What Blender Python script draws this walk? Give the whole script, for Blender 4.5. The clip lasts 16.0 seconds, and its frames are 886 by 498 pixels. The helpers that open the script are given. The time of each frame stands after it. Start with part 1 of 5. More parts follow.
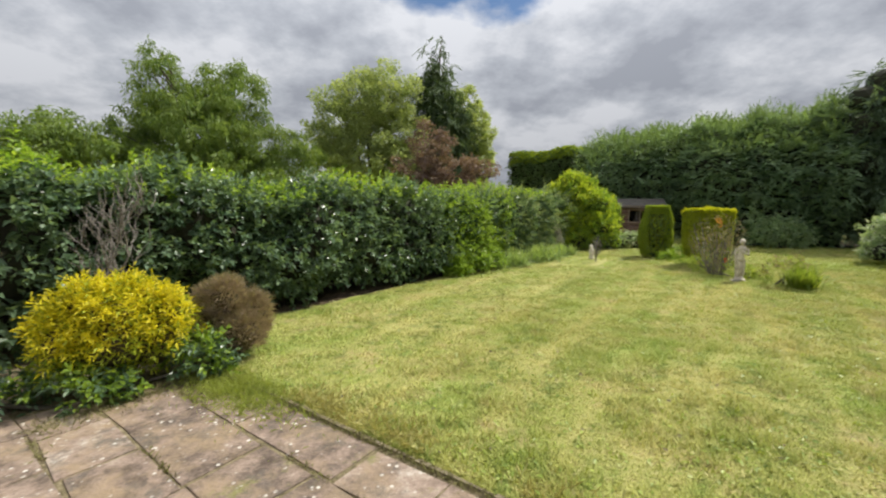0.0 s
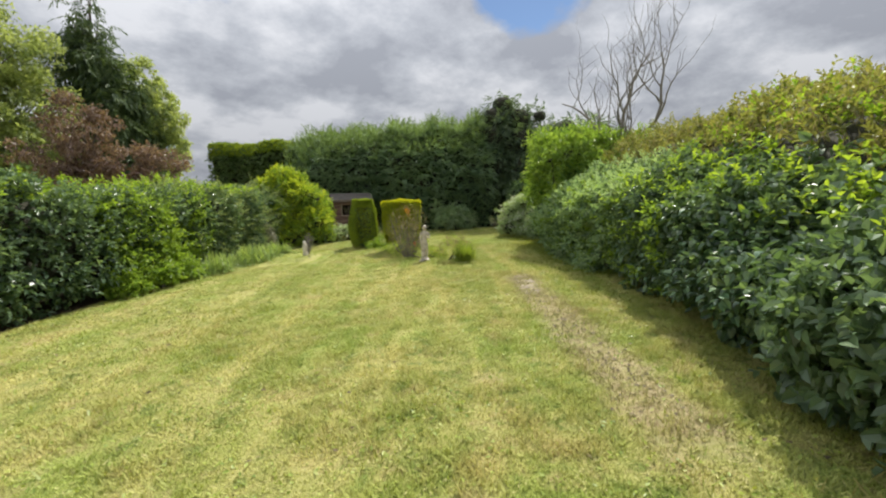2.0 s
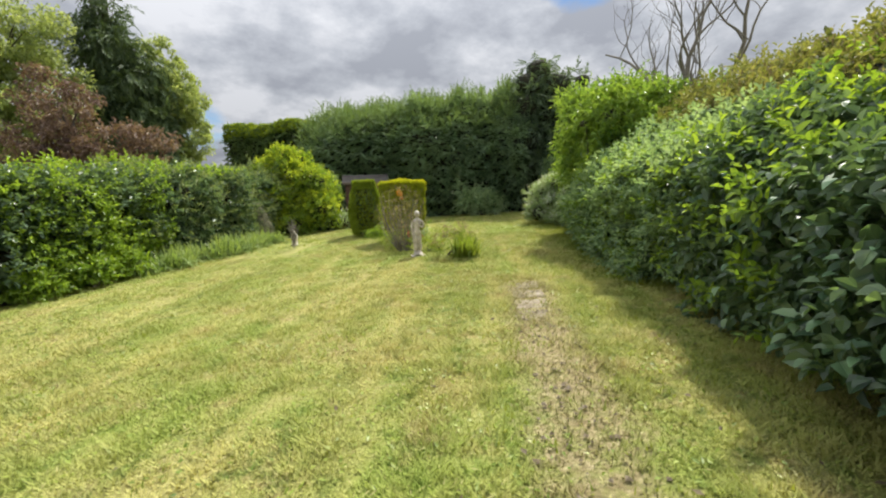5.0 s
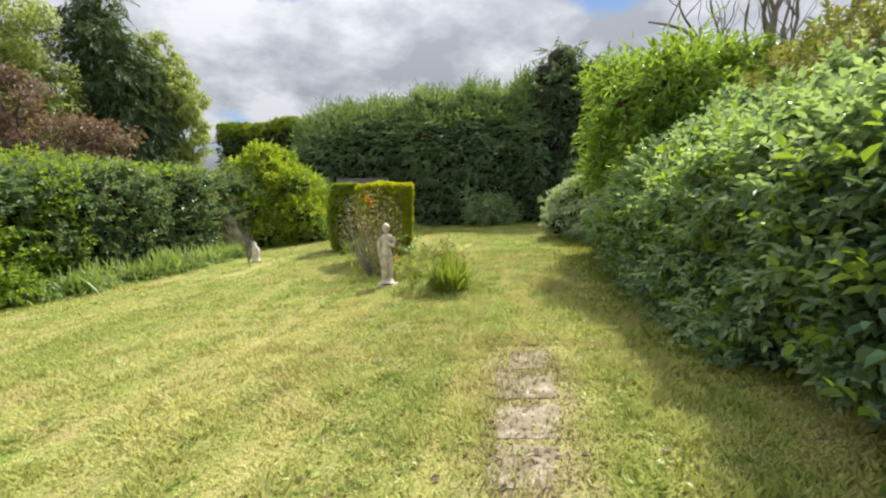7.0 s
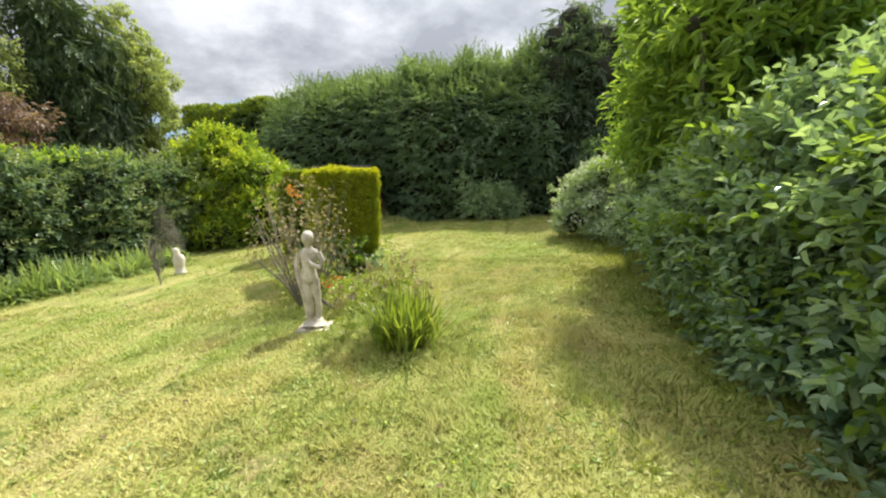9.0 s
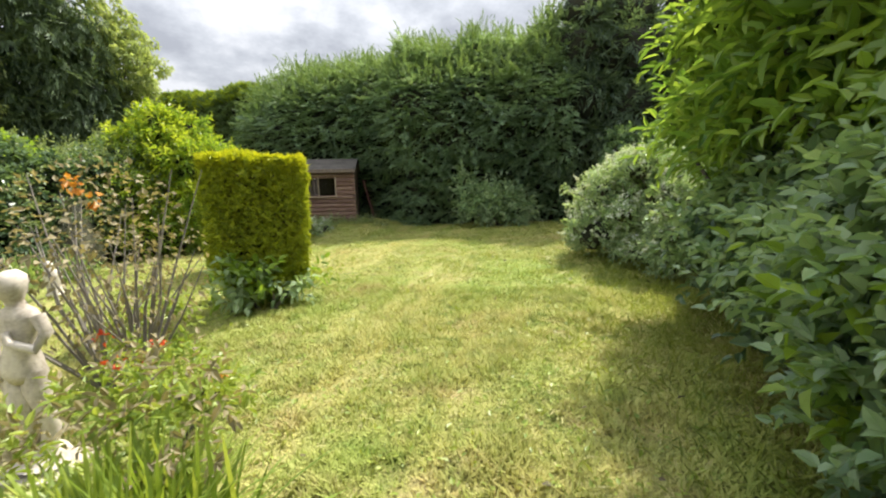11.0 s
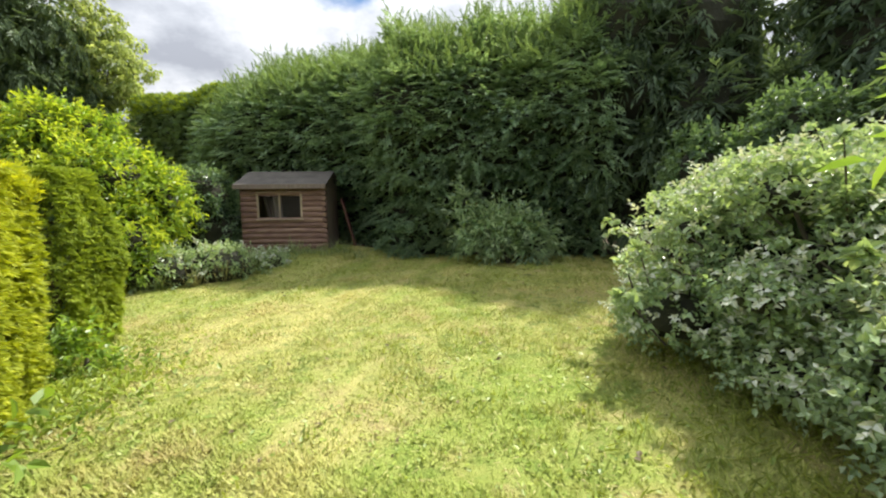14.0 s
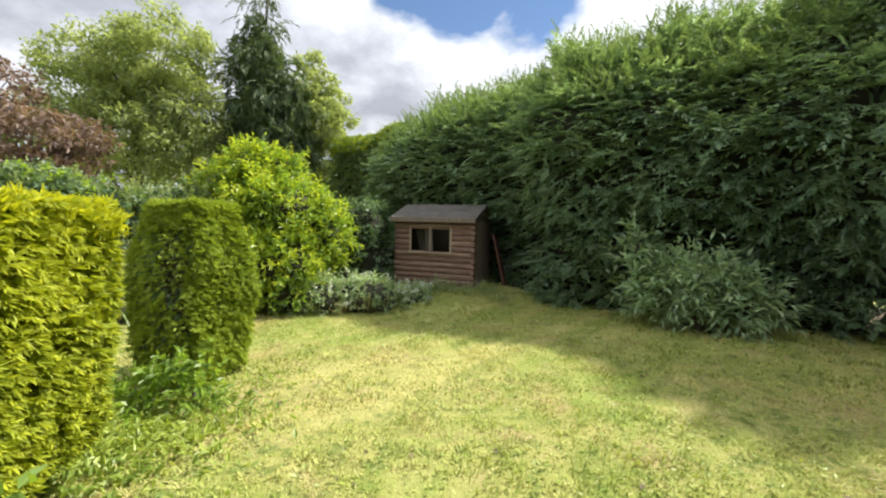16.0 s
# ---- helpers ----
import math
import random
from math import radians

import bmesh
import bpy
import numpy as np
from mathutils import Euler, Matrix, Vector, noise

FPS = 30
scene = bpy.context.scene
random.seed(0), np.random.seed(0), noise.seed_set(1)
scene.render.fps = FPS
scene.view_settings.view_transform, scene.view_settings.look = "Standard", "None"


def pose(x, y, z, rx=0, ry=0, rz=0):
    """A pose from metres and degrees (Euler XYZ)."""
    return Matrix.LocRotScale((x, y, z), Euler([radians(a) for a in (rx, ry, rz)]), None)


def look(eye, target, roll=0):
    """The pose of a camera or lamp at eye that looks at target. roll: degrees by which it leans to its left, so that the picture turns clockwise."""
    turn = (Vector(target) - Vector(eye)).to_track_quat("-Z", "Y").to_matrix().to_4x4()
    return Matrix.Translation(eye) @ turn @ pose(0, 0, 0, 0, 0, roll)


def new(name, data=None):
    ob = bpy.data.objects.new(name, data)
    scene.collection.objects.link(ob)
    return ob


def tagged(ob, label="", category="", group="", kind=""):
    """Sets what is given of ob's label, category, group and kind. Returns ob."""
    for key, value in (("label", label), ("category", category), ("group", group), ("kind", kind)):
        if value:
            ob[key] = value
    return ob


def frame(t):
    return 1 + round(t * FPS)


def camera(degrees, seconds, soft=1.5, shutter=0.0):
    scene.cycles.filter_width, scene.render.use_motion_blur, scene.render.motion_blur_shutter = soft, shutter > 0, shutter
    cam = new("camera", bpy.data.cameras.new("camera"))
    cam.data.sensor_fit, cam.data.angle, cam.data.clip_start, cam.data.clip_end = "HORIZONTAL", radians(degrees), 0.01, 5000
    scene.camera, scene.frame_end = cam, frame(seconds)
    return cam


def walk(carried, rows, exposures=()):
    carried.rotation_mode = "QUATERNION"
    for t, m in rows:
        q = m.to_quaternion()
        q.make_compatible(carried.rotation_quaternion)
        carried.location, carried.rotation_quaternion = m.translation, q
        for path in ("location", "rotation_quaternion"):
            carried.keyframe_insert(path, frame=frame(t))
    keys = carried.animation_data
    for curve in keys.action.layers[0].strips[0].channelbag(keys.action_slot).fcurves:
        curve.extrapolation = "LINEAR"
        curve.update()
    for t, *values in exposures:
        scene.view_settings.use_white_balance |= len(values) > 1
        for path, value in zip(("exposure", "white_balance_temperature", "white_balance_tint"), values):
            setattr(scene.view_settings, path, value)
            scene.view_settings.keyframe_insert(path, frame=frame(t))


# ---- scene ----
cam = camera(95.1, 16.0, soft=2.1, shutter=0.12)
METRES, EYE, TILT, LEAN, TURN = 14.4, 1.58, 0.0, 0.0, 0.0
ROWS = [
    (0.0, 0.0, 0.0, 0.0, 0.05, -6.01, -0.52),
    (0.5, 0.0042, -0.0014, -0.0002, -12.02, -5.8, -0.1),
    (1.0, 0.011, -0.0009, -0.0006, -22.8, -6.18, 0.37),
    (1.5, 0.0264, 0.0004, -0.0017, -31.56, -6.59, 0.94),
    (2.0, 0.0434, 0.012, -0.0018, -37.14, -6.86, 1.49),
    (2.5, 0.0643, 0.0228, -0.0015, -39.2, -7.03, 1.63),
    (3.0, 0.0931, 0.0328, -0.0021, -38.72, -7.39, 1.5),
    (3.5, 0.1209, 0.0478, -0.0043, -36.86, -7.88, 1.49),
    (4.0, 0.143, 0.0605, -0.0079, -34.57, -8.49, 1.72),
    (6.5, 0.291, 0.1857, -0.0134, -27.48, -8.23, 1.81),
    (7.0, 0.3196, 0.2175, -0.0155, -27.4, -7.92, 1.59),
    (7.5, 0.3465, 0.2508, -0.018, -27.39, -7.86, 1.62),
    (8.0, 0.3735, 0.2846, -0.019, -27.21, -8.12, 1.91),
    (8.5, 0.3994, 0.3162, -0.0181, -26.91, -8.81, 2.08),
    (9.0, 0.423, 0.3459, -0.0175, -26.58, -9.39, 2.1),
    (11.5, 0.5547, 0.4871, -0.0228, -23.09, -9.23, 1.25),
    (12.0, 0.5746, 0.516, -0.0205, -22.35, -9.12, 1.51),
    (12.5, 0.596, 0.5428, -0.018, -21.83, -8.92, 1.76),
    (13.0, 0.6159, 0.573, -0.0172, -21.58, -8.74, 1.78),
    (13.5, 0.6353, 0.5984, -0.017, -21.27, -8.26, 1.29),
    (14.0, 0.6552, 0.6218, -0.0142, -20.29, -7.27, 0.56),
    (14.5, 0.6715, 0.649, -0.0151, -17.93, -5.88, -0.11),
    (15.0, 0.6818, 0.6682, -0.0127, -13.4, -4.38, -0.72),
    (15.5, 0.6877, 0.6817, -0.0072, -6.62, -3.48, -1.2),
    (16.0, 0.6905, 0.6883, -0.0075, 3.19, -2.94, -1.57),
]
walk(cam, [(t, pose(0, 0, EYE, TILT, LEAN, TURN) @ pose(METRES * x, METRES * y, METRES * z, 90 + pitch, roll, yaw)) for t, x, y, z, yaw, pitch, roll in ROWS],
     exposures=[(0.0, 0.25), (1.5, 0.31), (3.5, 0.38), (8.0, 0.6), (12.5, 0.88), (16.0, 0.82)])

# world, sun
SUN_DIR = Vector((0.645, 0.39, 1.0)).normalized()
world = bpy.data.worlds.new("sky")
scene.world = world
world.use_nodes = True
wt = world.node_tree
wt.nodes.clear()


def ramp(nt, src, stops):
    r = nt.nodes.new("ShaderNodeValToRGB")
    el = r.color_ramp.elements
    while len(el) < len(stops):
        el.new(0.5)
    for e, (p, c) in zip(el, stops):
        e.position = p
        e.color = (*c, 1) if len(c) == 3 else c
    nt.links.new(src, r.inputs[0])
    return r.outputs[0]


def noise_tex(nt, vec, scale, detail=4, rough=0.55):
    n = nt.nodes.new("ShaderNodeTexNoise")
    n.inputs["Scale"].default_value, n.inputs["Detail"].default_value, n.inputs["Roughness"].default_value = scale, detail, rough
    if vec:
        nt.links.new(vec, n.inputs["Vector"])
    return n.outputs["Fac"]


def mixc(nt, fac, a, b, blend="MIX"):
    m = nt.nodes.new("ShaderNodeMix")
    m.data_type, m.blend_type = "RGBA", blend
    for sock, val in ((m.inputs[0], fac), (m.inputs[6], a), (m.inputs[7], b)):
        if isinstance(val, bpy.types.NodeSocket):
            nt.links.new(val, sock)
        elif isinstance(val, (int, float)):
            sock.default_value = val
        else:
            sock.default_value = (*val, 1)
    return m.outputs[2]


def mth(nt, op, a, b=0.0):
    m = nt.nodes.new("ShaderNodeMath")
    m.operation = op
    for sock, val in ((m.inputs[0], a), (m.inputs[1], b)):
        if isinstance(val, bpy.types.NodeSocket):
            nt.links.new(val, sock)
        else:
            sock.default_value = val
    return m.outputs[0]


sky = wt.nodes.new("ShaderNodeTexSky")
sky.sky_type, sky.sun_disc = "NISHITA", False
sky.dust_density, sky.ozone_density = 0.2, 4.0
sky.sun_elevation = math.asin(SUN_DIR.z)
sky.sun_rotation = math.atan2(SUN_DIR.x, SUN_DIR.y)
coord = wt.nodes.new("ShaderNodeTexCoord")
sep = wt.nodes.new("ShaderNodeSeparateXYZ")
wt.links.new(coord.outputs["Generated"], sep.inputs[0])
den = mth(wt, "ADD", mth(wt, "MAXIMUM", sep.outputs[2], 0.0), 0.34)
comb = wt.nodes.new("ShaderNodeCombineXYZ")
wt.links.new(mth(wt, "DIVIDE", sep.outputs[0], den), comb.inputs[0])
wt.links.new(mth(wt, "DIVIDE", sep.outputs[1], den), comb.inputs[1])
comb.inputs[2].default_value = 9.2
cloud = noise_tex(wt, comb.outputs[0], 1.65, 9, 0.56)
# broken gaps of blue, high up towards the north and the north-east
for bearing, elev, wide, deep in ((7, 30, 13, 0.36), (49, 26, 9, 0.36), (-5, 31, 9, 0.25), (32, 40, 14, 0.25), (150, 45, 25, 0.2), (-110, 40, 22, 0.2)):
    dot = wt.nodes.new("ShaderNodeVectorMath")
    dot.operation = "DOT_PRODUCT"
    wt.links.new(coord.outputs["Generated"], dot.inputs[0])
    a, e = radians(bearing), radians(elev)
    dot.inputs[1].default_value = (math.sin(a) * math.cos(e), math.cos(a) * math.cos(e), math.sin(e))
    gap = ramp(wt, dot.outputs["Value"], [(math.cos(radians(wide)), (0, 0, 0)), (math.cos(radians(wide * 0.2)), (1, 1, 1))])
    cloud = mth(wt, "SUBTRACT", cloud, mth(wt, "MULTIPLY", gap, deep))
cover = ramp(wt, cloud, [(0.28, (0, 0, 0)), (0.38, (1, 1, 1))])
tone = ramp(wt, noise_tex(wt, comb.outputs[0], 2.3, 8, 0.58), [(0.38, (4.1, 4.35, 4.95)), (0.47, (5.6, 5.9, 6.5)), (0.57, (8.0, 8.2, 8.7))])
# a cloudy sky is brightest overhead
lift = mth(wt, "MULTIPLY", mth(wt, "ADD", mth(wt, "MULTIPLY", mth(wt, "MAXIMUM", sep.outputs[2], 0.0), 2.0), 1.0), 0.56)
shade = wt.nodes.new("ShaderNodeVectorMath")
shade.operation = "SCALE"
wt.links.new(tone, shade.inputs[0])
wt.links.new(lift, shade.inputs["Scale"])
tone = shade.outputs[0]
bg = wt.nodes.new("ShaderNodeBackground")
bg.inputs["Strength"].default_value = 0.083
wt.links.new(mixc(wt, cover, sky.outputs[0], tone), bg.inputs["Color"])
wout = wt.nodes.new("ShaderNodeOutputWorld")
wt.links.new(bg.outputs[0], wout.inputs[0])

sun = new("sun", bpy.data.lights.new("sun", "SUN"))
sun.data.energy, sun.data.angle, sun.data.color = 5.0, radians(2.0), (1.0, 0.95, 0.86)
sun.matrix_world = look(SUN_DIR * 60, (0, 0, 0))

# the garden's axes: u runs from the house to the far hedge, v to the right across the lawn
UX, UY = 0.59, 0.8074


def W(u, v):
    return u * UX + v * UY, u * UY - v * UX


def uv_of(x, y):
    return x * UX + y * UY, x * UY - y * UX


def smooth(a, b, t):
    t = np.clip((t - a) / (b - a), 0, 1)
    return t * t * (3 - 2 * t)


def gz(x, y):
    """Height of the ground: a gentle cross fall, and a low bank under the shed."""
    cx, cy = np.clip(x, -14, 24), np.clip(y, -10, 34)
    d = np.hypot(x - 9.6, y - 19.6)
    return -0.087 + 0.0254 * cx - 0.0132 * cy + 0.26 * (1 - smooth(1.0, 3.0, d))


def value_noise(p):
    """Smooth lattice noise in -1..1."""
    i = np.floor(p)
    w = p - i
    w = w * w * (3 - 2 * w)
    i = i.astype(np.int64)
    out = np.zeros(len(p))
    for a in (0, 1):
        for b in (0, 1):
            for c in (0, 1):
                h = (i[:, 0] + a) * 374761393 + (i[:, 1] + b) * 668265263 + (i[:, 2] + c) * 974634773
                h = (h ^ (h >> 13)) * 1274126177 & 0x7FFFFFFF
                h = (h ^ (h >> 16)) & 0xFFFF
                out += (h / 32767.5 - 1) * np.where(a, w[:, 0], 1 - w[:, 0]) * np.where(b, w[:, 1], 1 - w[:, 1]) * np.where(c, w[:, 2], 1 - w[:, 2])
    return out


def lump(p, f=1.0):
    """Uneven smooth bumps for arrays of points, about -1..1."""
    q = np.asarray(p, float) * f + 31.7
    return 0.62 * value_noise(q * 0.7) + 0.4 * value_noise(q * 1.5 + 9.1) + 0.26 * value_noise(q * 3.1 + 4.3)


RNG = np.random.default_rng(7)


def unit(a):
    return a / np.maximum(np.linalg.norm(a, axis=1, keepdims=True), 1e-9)


# ---------------------------------------------------------------- meshes
def raw_mesh(name, verts, faces, flat=True):
    me = bpy.data.meshes.new(name)
    verts, faces = np.asarray(verts, np.float32), np.asarray(faces, np.int32)
    me.vertices.add(len(verts))
    me.vertices.foreach_set("co", verts.ravel())
    me.loops.add(faces.size)
    me.loops.foreach_set("vertex_index", faces.ravel())
    me.polygons.add(len(faces))
    me.polygons.foreach_set("loop_start", np.arange(len(faces), dtype=np.int32) * faces.shape[1])
    me.update(calc_edges=True)
    me.validate()
    if flat:
        me.shade_flat()
    else:
        me.shade_smooth()
    return me


def thing(name, label, category, at=(0, 0, 0), rz=0.0, group="", kind=""):
    ob = new(name)
    ob.location = at
    ob.rotation_euler = (0, 0, radians(rz))
    ob.empty_display_size = 0.2
    return tagged(ob, label, category, group, kind)


def part(name, bm, material, parent, label="", local=False):
    """Links a bmesh or mesh as one object under a thing or a part; world places unless local."""
    if isinstance(bm, bmesh.types.BMesh):
        me = bpy.data.meshes.new(name)
        bm.to_mesh(me)
        bm.free()
    else:
        me = bm
    if not me.materials:
        me.materials.append(material)
    ob = new(name, me)
    if parent:
        ob.parent = parent
        if not local:
            top = parent
            ob.location = -top.location
            if top.parent:
                ob.location = -(top.location + top.parent.location)
    return tagged(ob, label, kind="stuff" if name in STUFF else "")


STUFF = ("cane", "cane_leaf", "foliage", "new_growth", "inner_growth", "seed_growth", "crown", "flower", "ivy")


def box_bm(x0, y0, z0, x1, y1, z1, bevel=0.0, bm=None):
    bm = bm or bmesh.new()
    made = bmesh.ops.create_cube(bm, size=1)["verts"]
    for v in made:
        v.co = Vector(((x0 + x1) / 2 + v.co.x * (x1 - x0), (y0 + y1) / 2 + v.co.y * (y1 - y0), (z0 + z1) / 2 + v.co.z * (z1 - z0)))
    if bevel:
        edges = {e for v in made for e in v.link_edges}
        bmesh.ops.bevel(bm, geom=list(edges), offset=bevel, segments=2, affect="EDGES", profile=0.6)
    return bm


def tubes(lines, sides=7):
    """Tapered round limbs: lines of [(point, radius), ...] joined into one mesh."""
    verts, faces = [], []
    for line in lines:
        pts = np.array([p for p, _ in line], float)
        rad = np.array([r for _, r in line], float)
        tan = unit(np.gradient(pts, axis=0))
        ref = np.array([0.31, 0.87, 0.12]) if abs(tan[0][2]) > 0.7 else np.array([0, 0, 1.0])
        a = unit(np.cross(tan, ref))
        b = np.cross(tan, a)
        base = len(verts)
        for i in range(len(pts)):
            for k in range(sides):
                th = 2 * math.pi * k / sides
                verts.append(pts[i] + rad[i] * (math.cos(th) * a[i] + math.sin(th) * b[i]))
        for i in range(len(pts) - 1):
            for k in range(sides):
                k2 = (k + 1) % sides
                faces.append((base + i * sides + k, base + i * sides + k2, base + (i + 1) * sides + k2, base + (i + 1) * sides + k))
    return raw_mesh("limb", verts, faces, flat=False)


def leaves(name, base, way, face, length, width, fold=0.25, oval=False, droop=0.0):
    """Folded leaves: base points, way the leaf grows, face its upper side."""
    n = len(base)
    way = unit(way)
    side = unit(np.cross(way, face))
    up = np.cross(side, way)
    L, Wd = np.broadcast_to(length, n)[:, None], np.broadcast_to(width, n)[:, None]
    tip = base + way * L - up * (L * droop)
    if oval:
        l1 = base + way * L * 0.28 + side * Wd * 0.48 + up * Wd * fold
        l2 = base + way * L * 0.68 + side * Wd * 0.36 + up * (Wd * fold - L * droop * 0.4)
        r1 = base + way * L * 0.28 - side * Wd * 0.48 + up * Wd * fold
        r2 = base + way * L * 0.68 - side * Wd * 0.36 + up * (Wd * fold - L * droop * 0.4)
        verts = np.stack([base, l1, l2, tip, r2, r1], 1).reshape(-1, 3)
        o = np.arange(n)[:, None] * 6
        faces = np.concatenate([o + [0, 1, 2, 3], o + [0, 3, 4, 5]])
    else:
        l1 = base + way * L * 0.42 + side * Wd * 0.5 + up * Wd * fold
        r1 = base + way * L * 0.42 - side * Wd * 0.5 + up * Wd * fold
        verts = np.stack([base, l1, tip, r1], 1).reshape(-1, 3)
        o = np.arange(n)[:, None] * 4
        faces = np.concatenate([o + [0, 1, 2], o + [0, 2, 3]])
    return raw_mesh(name, verts, faces)


def rand3(n):
    return RNG.normal(size=(n, 3))


def leaf_cloud(name, pts, nrm, length, width, out=0.6, down=0.3, wild=0.5, upface=0.6, oval=False, fold=0.25, droop=0.15):
    n = len(pts)
    way = unit(nrm * out + np.array([0, 0, -down]) + rand3(n) * wild * 0.6)
    face = unit(nrm * 0.5 + np.array([0, 0, upface]) + rand3(n) * 0.35)
    L = length * RNG.uniform(0.6, 1.3, n)
    return leaves(name, pts, way, face, L, L * width / length, fold, oval, droop)


def sprays(name, pts, nrm, length, width, out=0.7, down=0.35, wild=0.5, spread=0.55):
    """Flat fans of three pointed twigs, as conifers carry them."""
    n = len(pts)
    way = unit(nrm * out + np.array([0, 0, -down]) + rand3(n) * wild * 0.6)
    face = unit(nrm * 0.4 + np.array([0, 0, 0.8]) + rand3(n) * 0.4)
    side = unit(np.cross(way, face))
    L = length * RNG.uniform(0.6, 1.35, n)
    B = np.concatenate([pts, pts + way * (L * 0.15)[:, None], pts + way * (L * 0.15)[:, None]])
    D = np.concatenate([way, way + side * spread, way - side * spread])
    LL = np.concatenate([L, L * 0.72, L * 0.72])
    return leaves(name, B, D, np.concatenate([face] * 3), LL, LL * width / length, 0.15, False, 0.22)


def sprigs(name, pts, nrm, stem, k, length, width, out=0.7, up=0.25, wild=0.6, spread=0.9, droop=0.2, oval=True):
    """Short shoots with leaves set round them: clustered foliage with gaps between."""
    n = len(pts)
    way = unit(nrm * out + np.array([0, 0, up]) + rand3(n) * wild * 0.6)
    ref = unit(rand3(n))
    a = unit(np.cross(way, ref))
    c = np.cross(way, a)
    sl = stem * RNG.uniform(0.5, 1.3, n)
    flat = RNG.uniform(0.1, 0.7, n)[:, None]
    B, D, F, L = [], [], [], []
    for j in range(k):
        t = (j + 0.6) / k
        th = j * 2.4 + RNG.uniform(-0.4, 0.4, n)
        rad = a * np.cos(th)[:, None] + c * np.sin(th)[:, None]
        B.append(pts + way * (sl * t)[:, None])
        D.append(unit(way * (0.35 + 0.6 * t) + rad * spread * (1.15 - 0.6 * t) + rand3(n) * 0.15))
        F.append(unit(way * flat + np.array([0, 0, 0.8]) + rand3(n) * 0.3))
        L.append(length * (1.1 - 0.35 * t) * RNG.uniform(0.7, 1.25, n))
    B, D, F, L = np.concatenate(B), np.concatenate(D), np.concatenate(F), np.concatenate(L)
    return leaves(name, B, D, F, L, L * width / length, 0.22, oval, droop)


def fronds(name, pts, nrm, stem, k, length, width, out=0.8, down=0.15, wild=0.5, up=0.0, level=1.0):
    """Flat conifer branchlets: fans of pointed sprays set along a drooping twig."""
    n = len(pts)
    way = unit(nrm * out * [1, 1, level] + np.array([0, 0, up - down]) + rand3(n) * wild * np.array([0.55, 0.55, 0.55 * level]))
    face = unit(np.array([[0, 0, 1.0]]) + nrm * 0.35 + rand3(n) * 0.3)
    side = unit(np.cross(way, face))
    sl = stem * RNG.uniform(0.5, 1.35, n)
    B, D, F, L = [], [], [], []
    for j in range(k):
        t = (j + 1) / k
        sgn = 1 if j % 2 else -1
        B.append(pts + way * (sl * t)[:, None] - np.array([0, 0, 1.0]) * (sl * 0.15 * t * t)[:, None])
        D.append(unit(way + side * sgn * 0.75 * (1.1 - t * 0.8) - np.array([0, 0, 0.1 * t]) + rand3(n) * 0.12))
        F.append(face)
        L.append(length * (1.15 - 0.3 * t) * RNG.uniform(0.7, 1.25, n))
    B, D, F, L = np.concatenate(B), np.concatenate(D), np.concatenate(F), np.concatenate(L)
    return leaves(name, B, D, F, L, L * width / length, 0.12, False, 0.2)


def blob_points(blobs, n, depth=0.35, low=-1.0):
    """Points in the outer shell of several ellipsoids (centre, radii), and their outward normals; low cuts the underside."""
    blobs = [(np.array(c, float), np.array(r, float)) for c, r in blobs]
    area = np.array([(r[0] * r[1] + r[1] * r[2] + r[0] * r[2]) for _, r in blobs])
    pick = RNG.choice(len(blobs), n, p=area / area.sum())
    C, R = np.array([b[0] for b in blobs])[pick], np.array([b[1] for b in blobs])[pick]
    d = unit(rand3(n))
    d[:, 2] = np.where(d[:, 2] < low, -d[:, 2], d[:, 2])
    s = 1 - depth * RNG.random(n) ** 1.6
    p = C + d * R * s[:, None]
    p += d * (lump(p, 1.5) * 0.16 * R.mean(1))[:, None]
    return p, unit(d / R)


def blob_core(blobs, shrink=0.7):
    bm = bmesh.new()
    for c, r in blobs:
        made = bmesh.ops.create_icosphere(bm, subdivisions=2, radius=1)["verts"]
        for v in made:
            k = shrink * (1 + 0.15 * noise.noise(v.co * 2.1 + Vector(c)))
            v.co = Vector((c[0] + v.co.x * r[0] * k, c[1] + v.co.y * r[1] * k, c[2] + v.co.z * r[2] * k))
    return bm


def hedge_points(profile, u0, u1, n, amp=0.2, depth=0.4, f=1.0, wave=None, across=False):
    """Points on a hedge whose cross-section (v, z) runs from u0 to u1; leafy skin of some depth."""
    pr = np.array(profile, float)
    seg = np.diff(pr, axis=0)
    ln = np.hypot(seg[:, 0], seg[:, 1])
    k = RNG.choice(len(ln), n, p=ln / ln.sum())
    t = RNG.random(n)
    vz = pr[k] + seg[k] * t[:, None]
    u = RNG.uniform(u0, u1, n)
    nv, nz = -seg[k, 1] / ln[k], seg[k, 0] / ln[k]
    return _place(u, vz, nv, nz, amp, depth * RNG.random(n) ** 1.5, f, wave, across)


